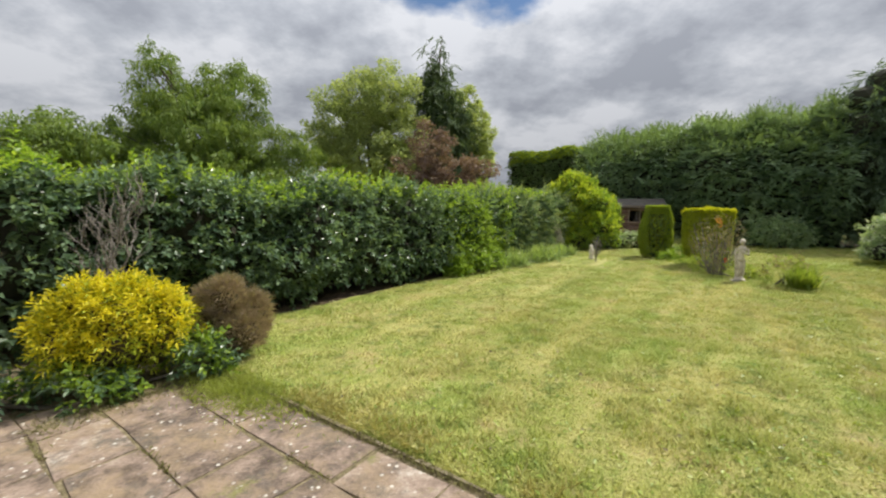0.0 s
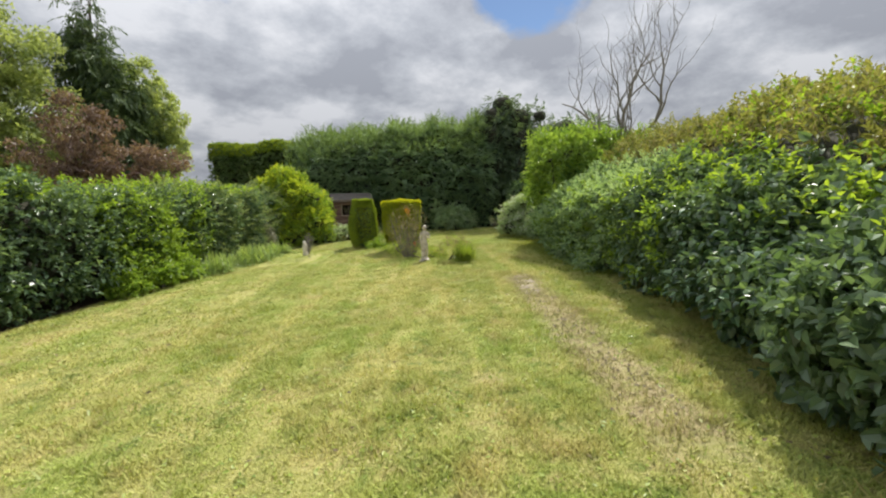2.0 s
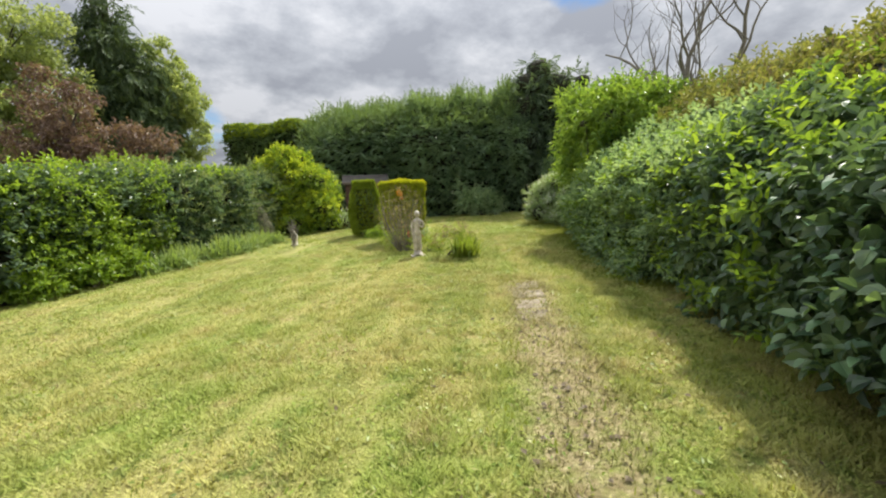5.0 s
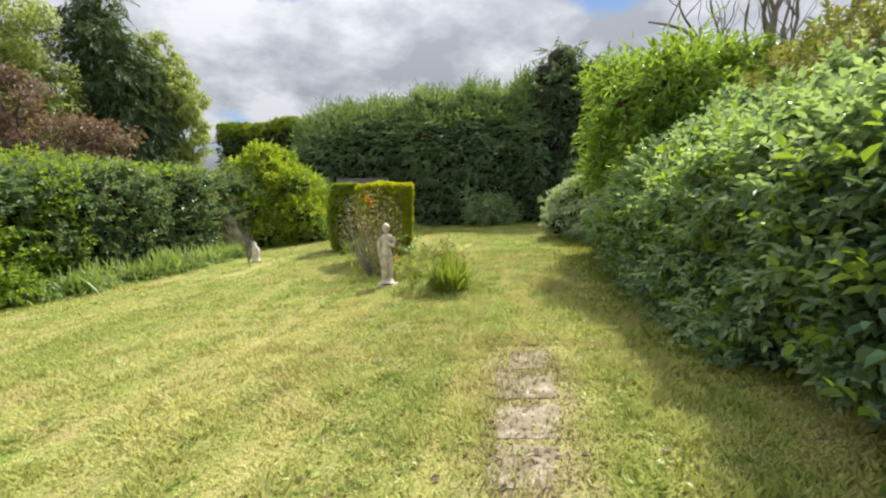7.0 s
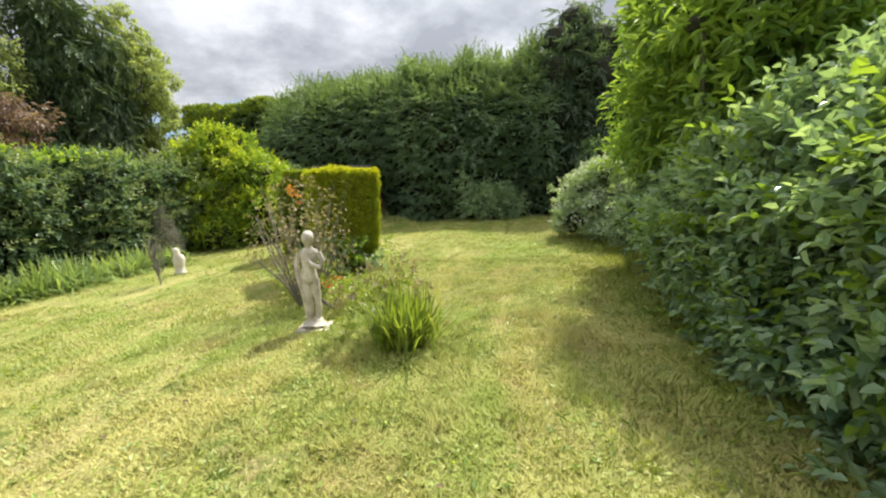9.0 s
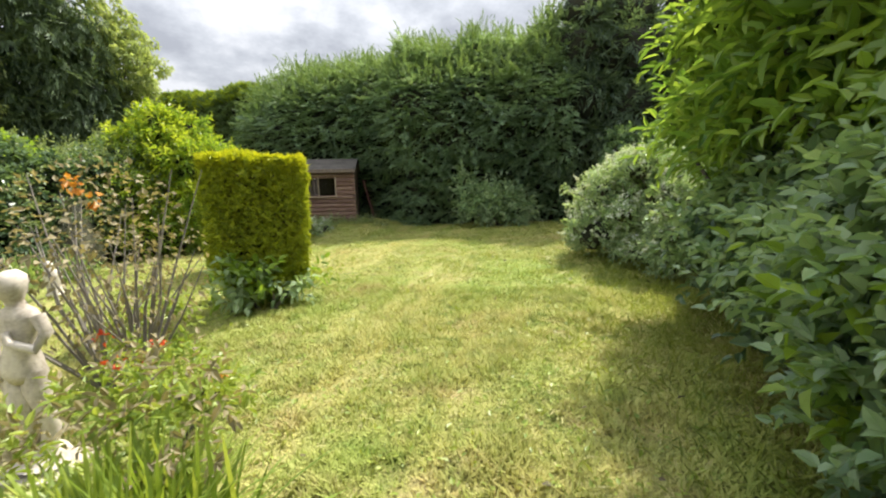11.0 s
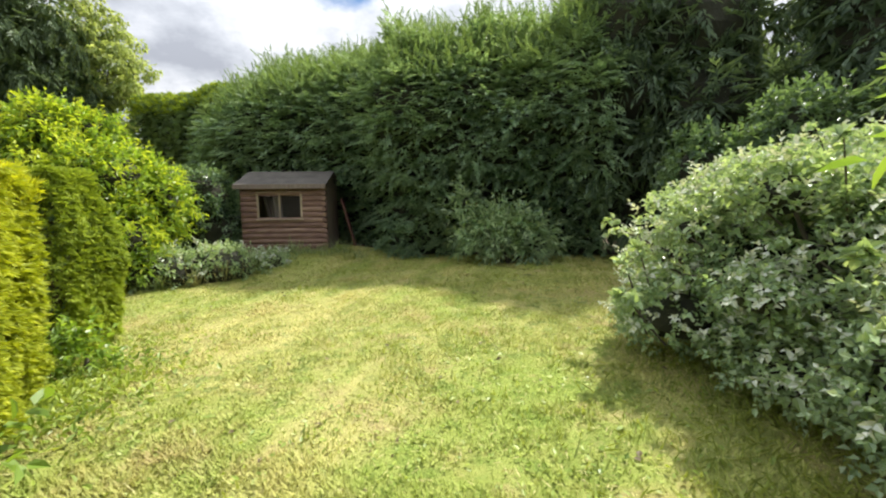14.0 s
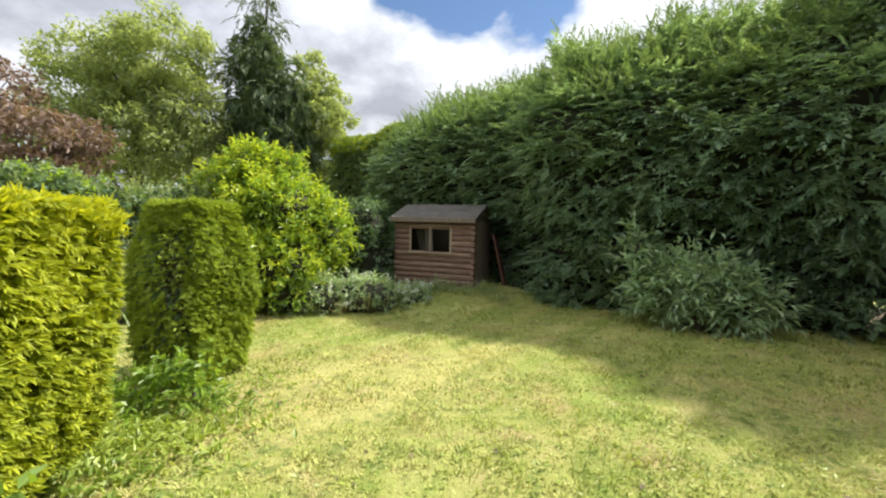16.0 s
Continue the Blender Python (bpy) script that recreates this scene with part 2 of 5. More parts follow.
def _place(u, vz, nv, nz, amp, inset, f, wave, across=False):
    q = np.stack([u, vz[:, 0], vz[:, 1]], 1)
    off = lump(q, 0.9 * f) * amp + lump(q + 5.1, 2.6 * f) * amp * 0.55 - inset
    dv, dz = wave(u) if wave else (0, 0)
    rise = np.clip(vz[:, 1] / 1.5, 0, 1)
    v = vz[:, 0] + nv * off + dv
    z = vz[:, 1] + nz * off + dz * rise
    x, y = W(v, u) if across else W(u, v)
    nx, ny = (nv * UX, nv * UY) if across else (nv * UY, -nv * UX)
    return np.stack([x, y, np.maximum(z, 0.02) + gz(x, y)], 1), unit(np.stack([nx, ny, nz], 1) + 1e-6)


# solid sheet under the leaves: blocks light and stands in for inner shade
def hedge_core(profile, u0, u1, inset=0.3, amp=0.2, step=0.35, f=1.0, wave=None, across=False):
    pr = np.array(profile, float)
    us = np.arange(u0, u1 + step, step)
    fine = []
    for a, b in zip(pr[:-1], pr[1:]):
        m = max(1, int(np.hypot(*(b - a)) / step))
        nrm = np.array([-(b - a)[1], (b - a)[0]]) / np.hypot(*(b - a))
        fine += [(a + (b - a) * i / m, nrm) for i in range(m)]
    fine.append((pr[-1], fine[-1][1]))
    nq, verts = len(fine), []
    for u in us:
        vz = np.array([p for p, _ in fine])
        nn = np.array([m for _, m in fine])
        p, _ = _place(np.full(nq, u), vz, nn[:, 0], nn[:, 1], amp, np.full(nq, inset), f, wave, across)
        verts.append(p)
    verts = np.concatenate(verts)
    faces = [(i * nq + j, i * nq + j + 1, (i + 1) * nq + j + 1, (i + 1) * nq + j) for i in range(len(us) - 1) for j in range(nq - 1)]
    last = (len(us) - 1) * nq
    ends = [(j, j + 1, nq - 2 - j, nq - 1 - j) for j in range((nq - 1) // 2)]
    faces += ends + [(last + a, last + b, last + c, last + d) for a, b, c, d in ends]
    faces = [q for q in faces if len(set(q)) == 4]
    return raw_mesh("inner_growth", verts, faces, flat=False)


# ---------------------------------------------------------------- materials
def material(name):
    m = bpy.data.materials.new(name)
    m.use_nodes = True
    nt = m.node_tree
    b = nt.nodes["Principled BSDF"]
    return m, nt, b


def bump(nt, b, height, strength=0.3, distance=0.02):
    n = nt.nodes.new("ShaderNodeBump")
    n.inputs["Strength"].default_value, n.inputs["Distance"].default_value = strength, distance
    nt.links.new(height, n.inputs["Height"])
    nt.links.new(n.outputs[0], b.inputs["Normal"])


def leaf_mat(name, stops, rough=0.45, thin=0.3, spec=0.5, patch=None):
    """Leaf colours spread leaf by leaf; some light passes through the blade."""
    m, nt, b = material(name)
    g = nt.nodes.new("ShaderNodeNewGeometry")
    col = ramp(nt, g.outputs["Random Per Island"], stops)
    big = noise_tex(nt, g.outputs["Position"], 0.9, 3)
    col = mixc(nt, ramp(nt, big, [(0.35, (0, 0, 0)), (0.65, (0.55, 0.55, 0.55))]), col, patch or tuple(c * 1.05 for c in stops[-1][1]))
    nt.links.new(col, b.inputs["Base Color"])
    b.inputs["Roughness"].default_value = rough
    b.inputs["Specular IOR Level"].default_value = spec
    t = nt.nodes.new("ShaderNodeBsdfTranslucent")
    nt.links.new(mixc(nt, 1.0, col, (1.25, 1.2, 0.55), "MULTIPLY"), t.inputs["Color"])
    mx = nt.nodes.new("ShaderNodeMixShader")
    mx.inputs[0].default_value = thin
    nt.links.new(b.outputs[0], mx.inputs[1])
    nt.links.new(t.outputs[0], mx.inputs[2])
    nt.links.new(mx.outputs[0], nt.nodes["Material Output"].inputs["Surface"])
    return m


def rough_mat(name, stops, scale=6.0, rough=0.85, bump_s=0.5, dist=0.01, fine=60.0, stretch=None):
    """A weathered matt surface with stains and grain."""
    m, nt, b = material(name)
    tc = nt.nodes.new("ShaderNodeTexCoord")
    vec = tc.outputs["Object"]
    if stretch:
        mp = nt.nodes.new("ShaderNodeMapping")
        mp.inputs["Scale"].default_value = stretch
        nt.links.new(vec, mp.inputs["Vector"])
        vec = mp.outputs[0]
    big, small = noise_tex(nt, vec, scale, 6, 0.6), noise_tex(nt, vec, fine, 4, 0.6)
    info = nt.nodes.new("ShaderNodeObjectInfo")
    f = mth(nt, "ADD", mth(nt, "MULTIPLY", big, 0.7), mth(nt, "MULTIPLY", small, 0.3))
    f = mth(nt, "ADD", f, mth(nt, "MULTIPLY", mth(nt, "SUBTRACT", info.outputs["Random"], 0.5), 0.12))
    nt.links.new(ramp(nt, f, stops), b.inputs["Base Color"])
    b.inputs["Roughness"].default_value = rough
    bump(nt, b, f, bump_s, dist)
    return m


def lawn_colour(nt, vec, light=1.0):
    """Mown grass: green and straw patches, faint mowing tracks, a worn track beside the hedge, bare soil at the borders."""
    sp = nt.nodes.new("ShaderNodeSeparateXYZ")
    nt.links.new(vec, sp.inputs[0])
    X, Y = sp.outputs[0], sp.outputs[1]
    u = mth(nt, "ADD", mth(nt, "MULTIPLY", X, UX), mth(nt, "MULTIPLY", Y, UY))
    v = mth(nt, "SUBTRACT", mth(nt, "MULTIPLY", X, UY), mth(nt, "MULTIPLY", Y, UX))
    wob = mth(nt, "MULTIPLY", mth(nt, "SUBTRACT", noise_tex(nt, vec, 1.1, 5, 0.65), 0.5), 1.3)
    k = light
    green, deep, straw = (0.245 * k, 0.28 * k, 0.058 * k), (0.12 * k, 0.15 * k, 0.035 * k), (0.475 * k, 0.42 * k, 0.17 * k)
    col = mixc(nt, ramp(nt, noise_tex(nt, vec, 1.2, 7, 0.72), [(0.36, (0, 0, 0)), (0.66, (0.75, 0.75, 0.75))]), green, straw)
    col = mixc(nt, ramp(nt, noise_tex(nt, vec, 3.1, 6, 0.72), [(0.48, (0, 0, 0)), (0.68, (0.65, 0.65, 0.65))]), col, deep)
    col = mixc(nt, ramp(nt, noise_tex(nt, vec, 9, 5, 0.75), [(0.5, (0, 0, 0)), (0.7, (0.4, 0.4, 0.4))]), col, straw)
    col = mixc(nt, ramp(nt, noise_tex(nt, vec, 17, 4, 0.7), [(0.56, (0, 0, 0)), (0.7, (0.3, 0.3, 0.3))]), col, (0.11, 0.12, 0.035))
    col = mixc(nt, ramp(nt, noise_tex(nt, vec, 6.2, 3, 0.6), [(0.54, (0, 0, 0)), (0.64, (0.7, 0.7, 0.7))]), col, (0.12 * k, 0.175 * k, 0.035 * k))
    lush = ramp(nt, noise_tex(nt, vec, 0.5, 5, 0.6), [(0.45, (0, 0, 0)), (0.62, (0.6, 0.6, 0.6))])
    col = mixc(nt, lush, col, (0.21 * k, 0.3 * k, 0.05 * k))
    # mowing tracks: long pale streaks up the garden
    cb = nt.nodes.new("ShaderNodeCombineXYZ")
    nt.links.new(mth(nt, "MULTIPLY", u, 0.16), cb.inputs[0])
    nt.links.new(mth(nt, "ADD", mth(nt, "MULTIPLY", v, 1.5), mth(nt, "MULTIPLY", wob, 0.35)), cb.inputs[1])
    streak = ramp(nt, noise_tex(nt, cb.outputs[0], 1.0, 3, 0.55), [(0.47, (0, 0, 0)), (0.62, (0.62, 0.62, 0.62))])
    col = mixc(nt, streak, col, (0.48 * k, 0.43 * k, 0.17 * k))
    dark = ramp(nt, noise_tex(nt, cb.outputs[0], 1.7, 3, 0.55), [(0.3, (0.5, 0.5, 0.5)), (0.45, (0, 0, 0))])
    col = mixc(nt, dark, col, (0.17 * k, 0.21 * k, 0.04 * k))
    scorch = ramp(nt, noise_tex(nt, vec, 0.85, 8, 0.72), [(0.53, (0, 0, 0)), (0.66, (0.6, 0.6, 0.6))])
    col = mixc(nt, scorch, col, (0.36 * k, 0.275 * k, 0.115 * k))
    bald = ramp(nt, noise_tex(nt, vec, 1.9, 7, 0.75), [(0.54, (0, 0, 0)), (0.66, (0.65, 0.65, 0.65))])
    col = mixc(nt, bald, col, (0.39 * k, 0.3 * k, 0.155 * k))
    # worn track
    dv = mth(nt, "ABSOLUTE", mth(nt, "ADD", mth(nt, "SUBTRACT", v, 2.0), mth(nt, "MULTIPLY", wob, 0.35)))
    du = mth(nt, "ABSOLUTE", mth(nt, "SUBTRACT", u, 5.7))
    fray = mth(nt, "MULTIPLY", mth(nt, "SUBTRACT", noise_tex(nt, vec, 9, 5, 0.7), 0.5), 0.5)
    worn = mth(nt, "MULTIPLY", ramp(nt, mth(nt, "ADD", dv, fray), [(0.2, (1, 1, 1)), (0.4, (0, 0, 0))]), ramp(nt, mth(nt, "MULTIPLY", mth(nt, "ADD", du, wob), 0.2), [(0.52, (1, 1, 1)), (0.68, (0, 0, 0))]))
    speck = ramp(nt, noise_tex(nt, vec, 22, 5, 0.7), [(0.36, (0.17, 0.125, 0.07)), (0.53, (0.33, 0.265, 0.15)), (0.7, (0.5, 0.43, 0.27))])
    col = mixc(nt, mth(nt, "MULTIPLY", worn, ramp(nt, noise_tex(nt, vec, 7, 4, 0.7), [(0.3, (0.25, 0.25, 0.25)), (0.55, (0.85, 0.85, 0.85))])), col, speck)
    # earth under the hedges
    w2 = mth(nt, "MULTIPLY", wob, 0.25)
    def band(c, lo, hi):
        return mth(nt, "MULTIPLY", mth(nt, "GREATER_THAN", c, lo), mth(nt, "LESS_THAN", c, hi))

    vw, uw = mth(nt, "ADD", v, w2), mth(nt, "ADD", u, w2)
    soil = mth(nt, "MAXIMUM", band(vw, -8.6, -6.15), band(vw, 4.5, 7.4))
    soil = mth(nt, "MULTIPLY", mth(nt, "MAXIMUM", soil, band(uw, 22.2, 25.6)), mth(nt, "LESS_THAN", mth(nt, "ABSOLUTE", mth(nt, "SUBTRACT", u, 10.0)), 16.0))
    soil = mth(nt, "MAXIMUM", soil, band(mth(nt, "ADD", u, mth(nt, "MULTIPLY", w2, 0.2)), -2.6, 1.98))
    earth = ramp(nt, noise_tex(nt, vec, 9, 6, 0.7), [(0.35, (0.05, 0.037, 0.025)), (0.6, (0.12, 0.088, 0.055)), (0.75, (0.2, 0.16, 0.1))])
    sand = ramp(nt, noise_tex(nt, vec, 14, 5, 0.7), [(0.35, (0.09, 0.075, 0.04)), (0.55, (0.2, 0.165, 0.095)), (0.7, (0.3, 0.25, 0.16))])
    earth = mixc(nt, band(u, -2.6, 1.98), earth, sand)
    return mixc(nt, soil, col, earth)


LAWN, nt, b = material("mown grass")
gpos = nt.nodes.new("ShaderNodeNewGeometry").outputs["Position"]
nt.links.new(lawn_colour(nt, gpos, 0.9), b.inputs["Base Color"])
b.inputs["Roughness"].default_value = 0.9
b.inputs["Specular IOR Level"].default_value = 0.15
bump(nt, b, noise_tex(nt, gpos, 30, 6, 0.7), 0.8, 0.03)

BLADE, nt, b = material("grass blades")
gg = nt.nodes.new("ShaderNodeNewGeometry")
blade_col = mixc(nt, ramp(nt, gg.outputs["Random Per Island"], [(0.0, (0, 0, 0)), (1.0, (0.5, 0.5, 0.5))]), lawn_colour(nt, gg.outputs["Position"], 1.42), (0.43, 0.46, 0.13))
nt.links.new(blade_col, b.inputs["Base Color"])
b.inputs["Roughness"].default_value = 0.6
b.inputs["Specular IOR Level"].default_value = 0.25
tl = nt.nodes.new("ShaderNodeBsdfTranslucent")
nt.links.new(blade_col, tl.inputs["Color"])
mx = nt.nodes.new("ShaderNodeMixShader")
mx.inputs[0].default_value = 0.3
nt.links.new(b.outputs[0], mx.inputs[1])
nt.links.new(tl.outputs[0], mx.inputs[2])
nt.links.new(mx.outputs[0], nt.nodes["Material Output"].inputs["Surface"])

HEDGE_L = leaf_mat("dark glossy hedge leaf", [(0.0, (0.024, 0.054, 0.03)), (0.5, (0.08, 0.145, 0.072)), (1.0, (0.21, 0.3, 0.17))], 0.32, 0.38)
HEDGE_R = leaf_mat("broad hedge leaf", [(0.0, (0.036, 0.08, 0.042)), (0.5, (0.084, 0.152, 0.076)), (1.0, (0.175, 0.262, 0.135))], 0.33, 0.42, 0.8)
HEDGE_LEAF, nt, b = material("single hedge leaf")
oi = nt.nodes.new("ShaderNodeObjectInfo")
nt.links.new(ramp(nt, oi.outputs["Random"], [(0.0, (0.06, 0.125, 0.06)), (0.6, (0.12, 0.215, 0.1)), (1.0, (0.2, 0.3, 0.14))]), b.inputs["Base Color"])
b.inputs["Roughness"].default_value = 0.42
# leaf colour raised to stand in for light on the darker border plants
LIT_LEAF = leaf_mat("border leaf with light put into its colour", [(0.0, (0.14, 0.25, 0.13)), (0.5, (0.26, 0.39, 0.22)), (1.0, (0.4, 0.52, 0.31))], 0.32, 0.45, 0.8)
YOUNG = leaf_mat("young bright leaf", [(0.0, (0.12, 0.235, 0.03)), (0.6, (0.225, 0.365, 0.045)), (1.0, (0.36, 0.47, 0.07))], 0.42, 0.52)
LAUREL = leaf_mat("laurel leaf", [(0.0, (0.09, 0.17, 0.03)), (0.55, (0.18, 0.29, 0.045)), (1.0, (0.3, 0.42, 0.06))], 0.38, 0.5)
CYPRESS = leaf_mat("dark cypress spray", [(0.0, (0.085, 0.15, 0.09)), (0.55, (0.165, 0.265, 0.15)), (1.0, (0.3, 0.41, 0.24))], 0.55, 0.45)
CYPRESS_TOP = leaf_mat("light cypress shoot", [(0.0, (0.1, 0.165, 0.065)), (1.0, (0.2, 0.285, 0.115))], 0.6, 0.35)
FIR = leaf_mat("blackish conifer needle", [(0.0, (0.045, 0.08, 0.05)), (1.0, (0.15, 0.215, 0.125))], 0.6, 0.4)
GOLD = leaf_mat("golden clipped conifer", [(0.0, (0.15, 0.21, 0.022)), (0.5, (0.3, 0.37, 0.028)), (1.0, (0.5, 0.53, 0.035))], 0.6, 0.27)
GOLD_GREEN = leaf_mat("green clipped conifer", [(0.0, (0.12, 0.18, 0.025)), (0.5, (0.24, 0.33, 0.035)), (1.0, (0.38, 0.46, 0.05))], 0.6, 0.3)
YELLOW = leaf_mat("yellow shrub shoot", [(0.0, (0.46, 0.42, 0.018)), (0.6, (0.64, 0.58, 0.022)), (1.0, (0.78, 0.71, 0.045))], 0.5, 0.4)
HEATH = leaf_mat("brown heather twig", [(0.0, (0.17, 0.125, 0.09)), (0.6, (0.31, 0.235, 0.17)), (1.0, (0.46, 0.37, 0.27))], 0.8, 0.2)
CONIFER = leaf_mat("deep green conifer frond", [(0.0, (0.04, 0.07, 0.038)), (0.6, (0.078, 0.125, 0.062)), (1.0, (0.14, 0.2, 0.09))], 0.6, 0.3)
MAPLE = leaf_mat("purple leaf", [(0.0, (0.105, 0.068, 0.06)), (0.6, (0.19, 0.122, 0.105)), (1.0, (0.29, 0.21, 0.18))], 0.5, 0.36)
BROADLEAF = leaf_mat("broadleaf tree leaf", [(0.0, (0.17, 0.235, 0.105)), (0.6, (0.29, 0.365, 0.16)), (1.0, (0.42, 0.48, 0.23))], 0.5, 0.55)
WILLOW = leaf_mat("willow leaf", [(0.0, (0.09, 0.16, 0.04)), (0.6, (0.165, 0.255, 0.06)), (1.0, (0.26, 0.34, 0.095))], 0.5, 0.42)
GOLD_TIP = leaf_mat("golden clipped tip", [(0.0, (0.3, 0.36, 0.02)), (0.6, (0.47, 0.5, 0.025)), (1.0, (0.6, 0.6, 0.04))], 0.6, 0.42)
BRAMBLE = leaf_mat("bramble leaf", [(0.0, (0.12, 0.2, 0.095)), (0.55, (0.26, 0.38, 0.19)), (1.0, (0.46, 0.56, 0.35))], 0.38, 0.38, 0.6)
PALE = leaf_mat("pale underside and blossom", [(0.0, (0.38, 0.43, 0.32)), (1.0, (0.68, 0.7, 0.63))], 0.55, 0.16)
IRIS = leaf_mat("sword leaf", [(0.0, (0.13, 0.21, 0.04)), (0.6, (0.24, 0.34, 0.055)), (1.0, (0.4, 0.46, 0.1))], 0.42, 0.4)
RUST = leaf_mat("dry rose twig leaf", [(0.0, (0.15, 0.135, 0.07)), (0.5, (0.26, 0.225, 0.12)), (1.0, (0.38, 0.32, 0.2))], 0.7, 0.3)
STRAW = leaf_mat("dry straw", [(0.0, (0.3, 0.28, 0.1)), (0.6, (0.44, 0.41, 0.16)), (1.0, (0.56, 0.52, 0.25))], 0.7, 0.25)
TUFT = leaf_mat("lush grass", [(0.0, (0.15, 0.2, 0.04)), (0.6, (0.26, 0.32, 0.06)), (1.0, (0.38, 0.42, 0.11))], 0.5, 0.35)
DEAD = leaf_mat("dead leaf", [(0.0, (0.05, 0.045, 0.02)), (1.0, (0.16, 0.12, 0.06))], 0.7, 0.2)
COLUMN = leaf_mat("broad evergreen leaf", [(0.0, (0.08, 0.175, 0.036)), (0.6, (0.19, 0.32, 0.062)), (1.0, (0.34, 0.46, 0.1))], 0.38, 0.47)
LAUREL_TIP = leaf_mat("fresh laurel leaf", [(0.0, (0.22, 0.32, 0.03)), (0.6, (0.36, 0.46, 0.04)), (1.0, (0.48, 0.54, 0.06))], 0.4, 0.52)
SCRUB = leaf_mat("rough scrub leaf", [(0.0, (0.12, 0.15, 0.045)), (0.55, (0.22, 0.25, 0.075)), (1.0, (0.34, 0.33, 0.13))], 0.5, 0.4)
STRAP = leaf_mat("broad strap leaf", [(0.0, (0.12, 0.19, 0.06)), (0.6, (0.24, 0.35, 0.11)), (1.0, (0.4, 0.49, 0.2))], 0.36, 0.4)
OLIVE = leaf_mat("grey-green narrow leaf", [(0.0, (0.11, 0.16, 0.07)), (0.6, (0.2, 0.27, 0.12)), (1.0, (0.32, 0.38, 0.19))], 0.45, 0.42)
GREYTWIG = leaf_mat("dead grey twig", [(0.0, (0.25, 0.24, 0.22)), (0.6, (0.42, 0.41, 0.38)), (1.0, (0.58, 0.57, 0.53))], 0.8, 0.15)
RED = leaf_mat("red flower", [(0.0, (0.55, 0.05, 0.03)), (1.0, (0.75, 0.14, 0.05))], 0.5, 0.3)
ORANGE = leaf_mat("orange flower", [(0.0, (0.5, 0.19, 0.03)), (1.0, (0.65, 0.32, 0.06))], 0.5, 0.3)
# near-black core colour that puts deep shade behind the leaves
INNER = rough_mat("near-black shade inside foliage", [(0.3, (0.018, 0.021, 0.012)), (0.7, (0.048, 0.046, 0.026))], 3.0, 0.95, 1.0, 0.06, 25)
INNER_BROWN = rough_mat("dead inner twigs", [(0.3, (0.055, 0.045, 0.022)), (0.7, (0.13, 0.1, 0.05))], 5.0, 0.95, 1.0, 0.05, 40)
BARK = rough_mat("bark", [(0.3, (0.06, 0.05, 0.04)), (0.6, (0.13, 0.11, 0.085)), (0.8, (0.2, 0.175, 0.14))], 4, 0.9, 0.8, 0.02, 30)
GREYBARK = rough_mat("grey dead bark", [(0.3, (0.12, 0.105, 0.09)), (0.7, (0.27, 0.245, 0.21))], 5, 0.9, 0.6, 0.01, 40)
FLAG = rough_mat("weathered paving flag", [(0.34, (0.07, 0.05, 0.036)), (0.43, (0.135, 0.1, 0.075)), (0.5, (0.205, 0.15, 0.115)), (0.57, (0.26, 0.195, 0.15)), (0.65, (0.33, 0.27, 0.215)), (0.72, (0.5, 0.45, 0.39))], 5.5, 0.92, 1.0, 0.03, 32)
nt = FLAG.node_tree
b = nt.nodes["Principled BSDF"]
fpos = nt.nodes.new("ShaderNodeNewGeometry").outputs["Position"]
col = b.inputs["Base Color"].links[0].from_socket
col = mixc(nt, ramp(nt, noise_tex(nt, fpos, 2.3, 7, 0.7), [(0.45, (0, 0, 0)), (0.62, (0.8, 0.8, 0.8))]), col, (0.26, 0.19, 0.115))
col = mixc(nt, ramp(nt, noise_tex(nt, fpos, 3.7, 8, 0.75), [(0.52, (0, 0, 0)), (0.64, (0.75, 0.75, 0.75))]), col, (0.085, 0.075, 0.06))
col = mixc(nt, ramp(nt, noise_tex(nt, fpos, 1.5, 9, 0.8), [(0.57, (0, 0, 0)), (0.66, (0.8, 0.8, 0.8))]), col, (0.17, 0.17, 0.05))
vo = nt.nodes.new("ShaderNodeTexVoronoi")
vo.inputs["Scale"].default_value = 17
nt.links.new(fpos, vo.inputs["Vector"])
spots = mth(nt, "MULTIPLY", ramp(nt, vo.outputs["Distance"], [(0.16, (1, 1, 1)), (0.28, (0, 0, 0))]), ramp(nt, noise_tex(nt, fpos, 5, 3), [(0.5, (0, 0, 0)), (0.6, (0.9, 0.9, 0.9))]))
nt.links.new(mixc(nt, spots, col, (0.6, 0.57, 0.5)), b.inputs["Base Color"])
SLAB = rough_mat("pale sunken slab", [(0.36, (0.13, 0.1, 0.06)), (0.52, (0.25, 0.205, 0.14)), (0.66, (0.42, 0.38, 0.31))], 9, 0.9, 0.6, 0.015, 50)
EDGING = rough_mat("mossy concrete edging", [(0.3, (0.07, 0.06, 0.032)), (0.5, (0.17, 0.14, 0.08)), (0.7, (0.32, 0.27, 0.18))], 6, 0.9, 0.6, 0.01, 50)
STONE = rough_mat("weathered pale cast stone", [(0.3, (0.3, 0.255, 0.2)), (0.5, (0.57, 0.51, 0.43)), (0.7, (0.75, 0.7, 0.62))], 9, 0.85, 0.5, 0.008, 70)
LOGS = rough_mat("brown log-lap board", [(0.3, (0.075, 0.038, 0.03)), (0.5, (0.19, 0.105, 0.078)), (0.7, (0.33, 0.22, 0.16))], 2.5, 0.7, 0.4, 0.006, 30, (1, 8, 8))
DOORWOOD = rough_mat("grey-brown door board", [(0.3, (0.11, 0.085, 0.07)), (0.7, (0.25, 0.19, 0.155))], 3, 0.8, 0.4, 0.006, 30, (8, 8, 1))
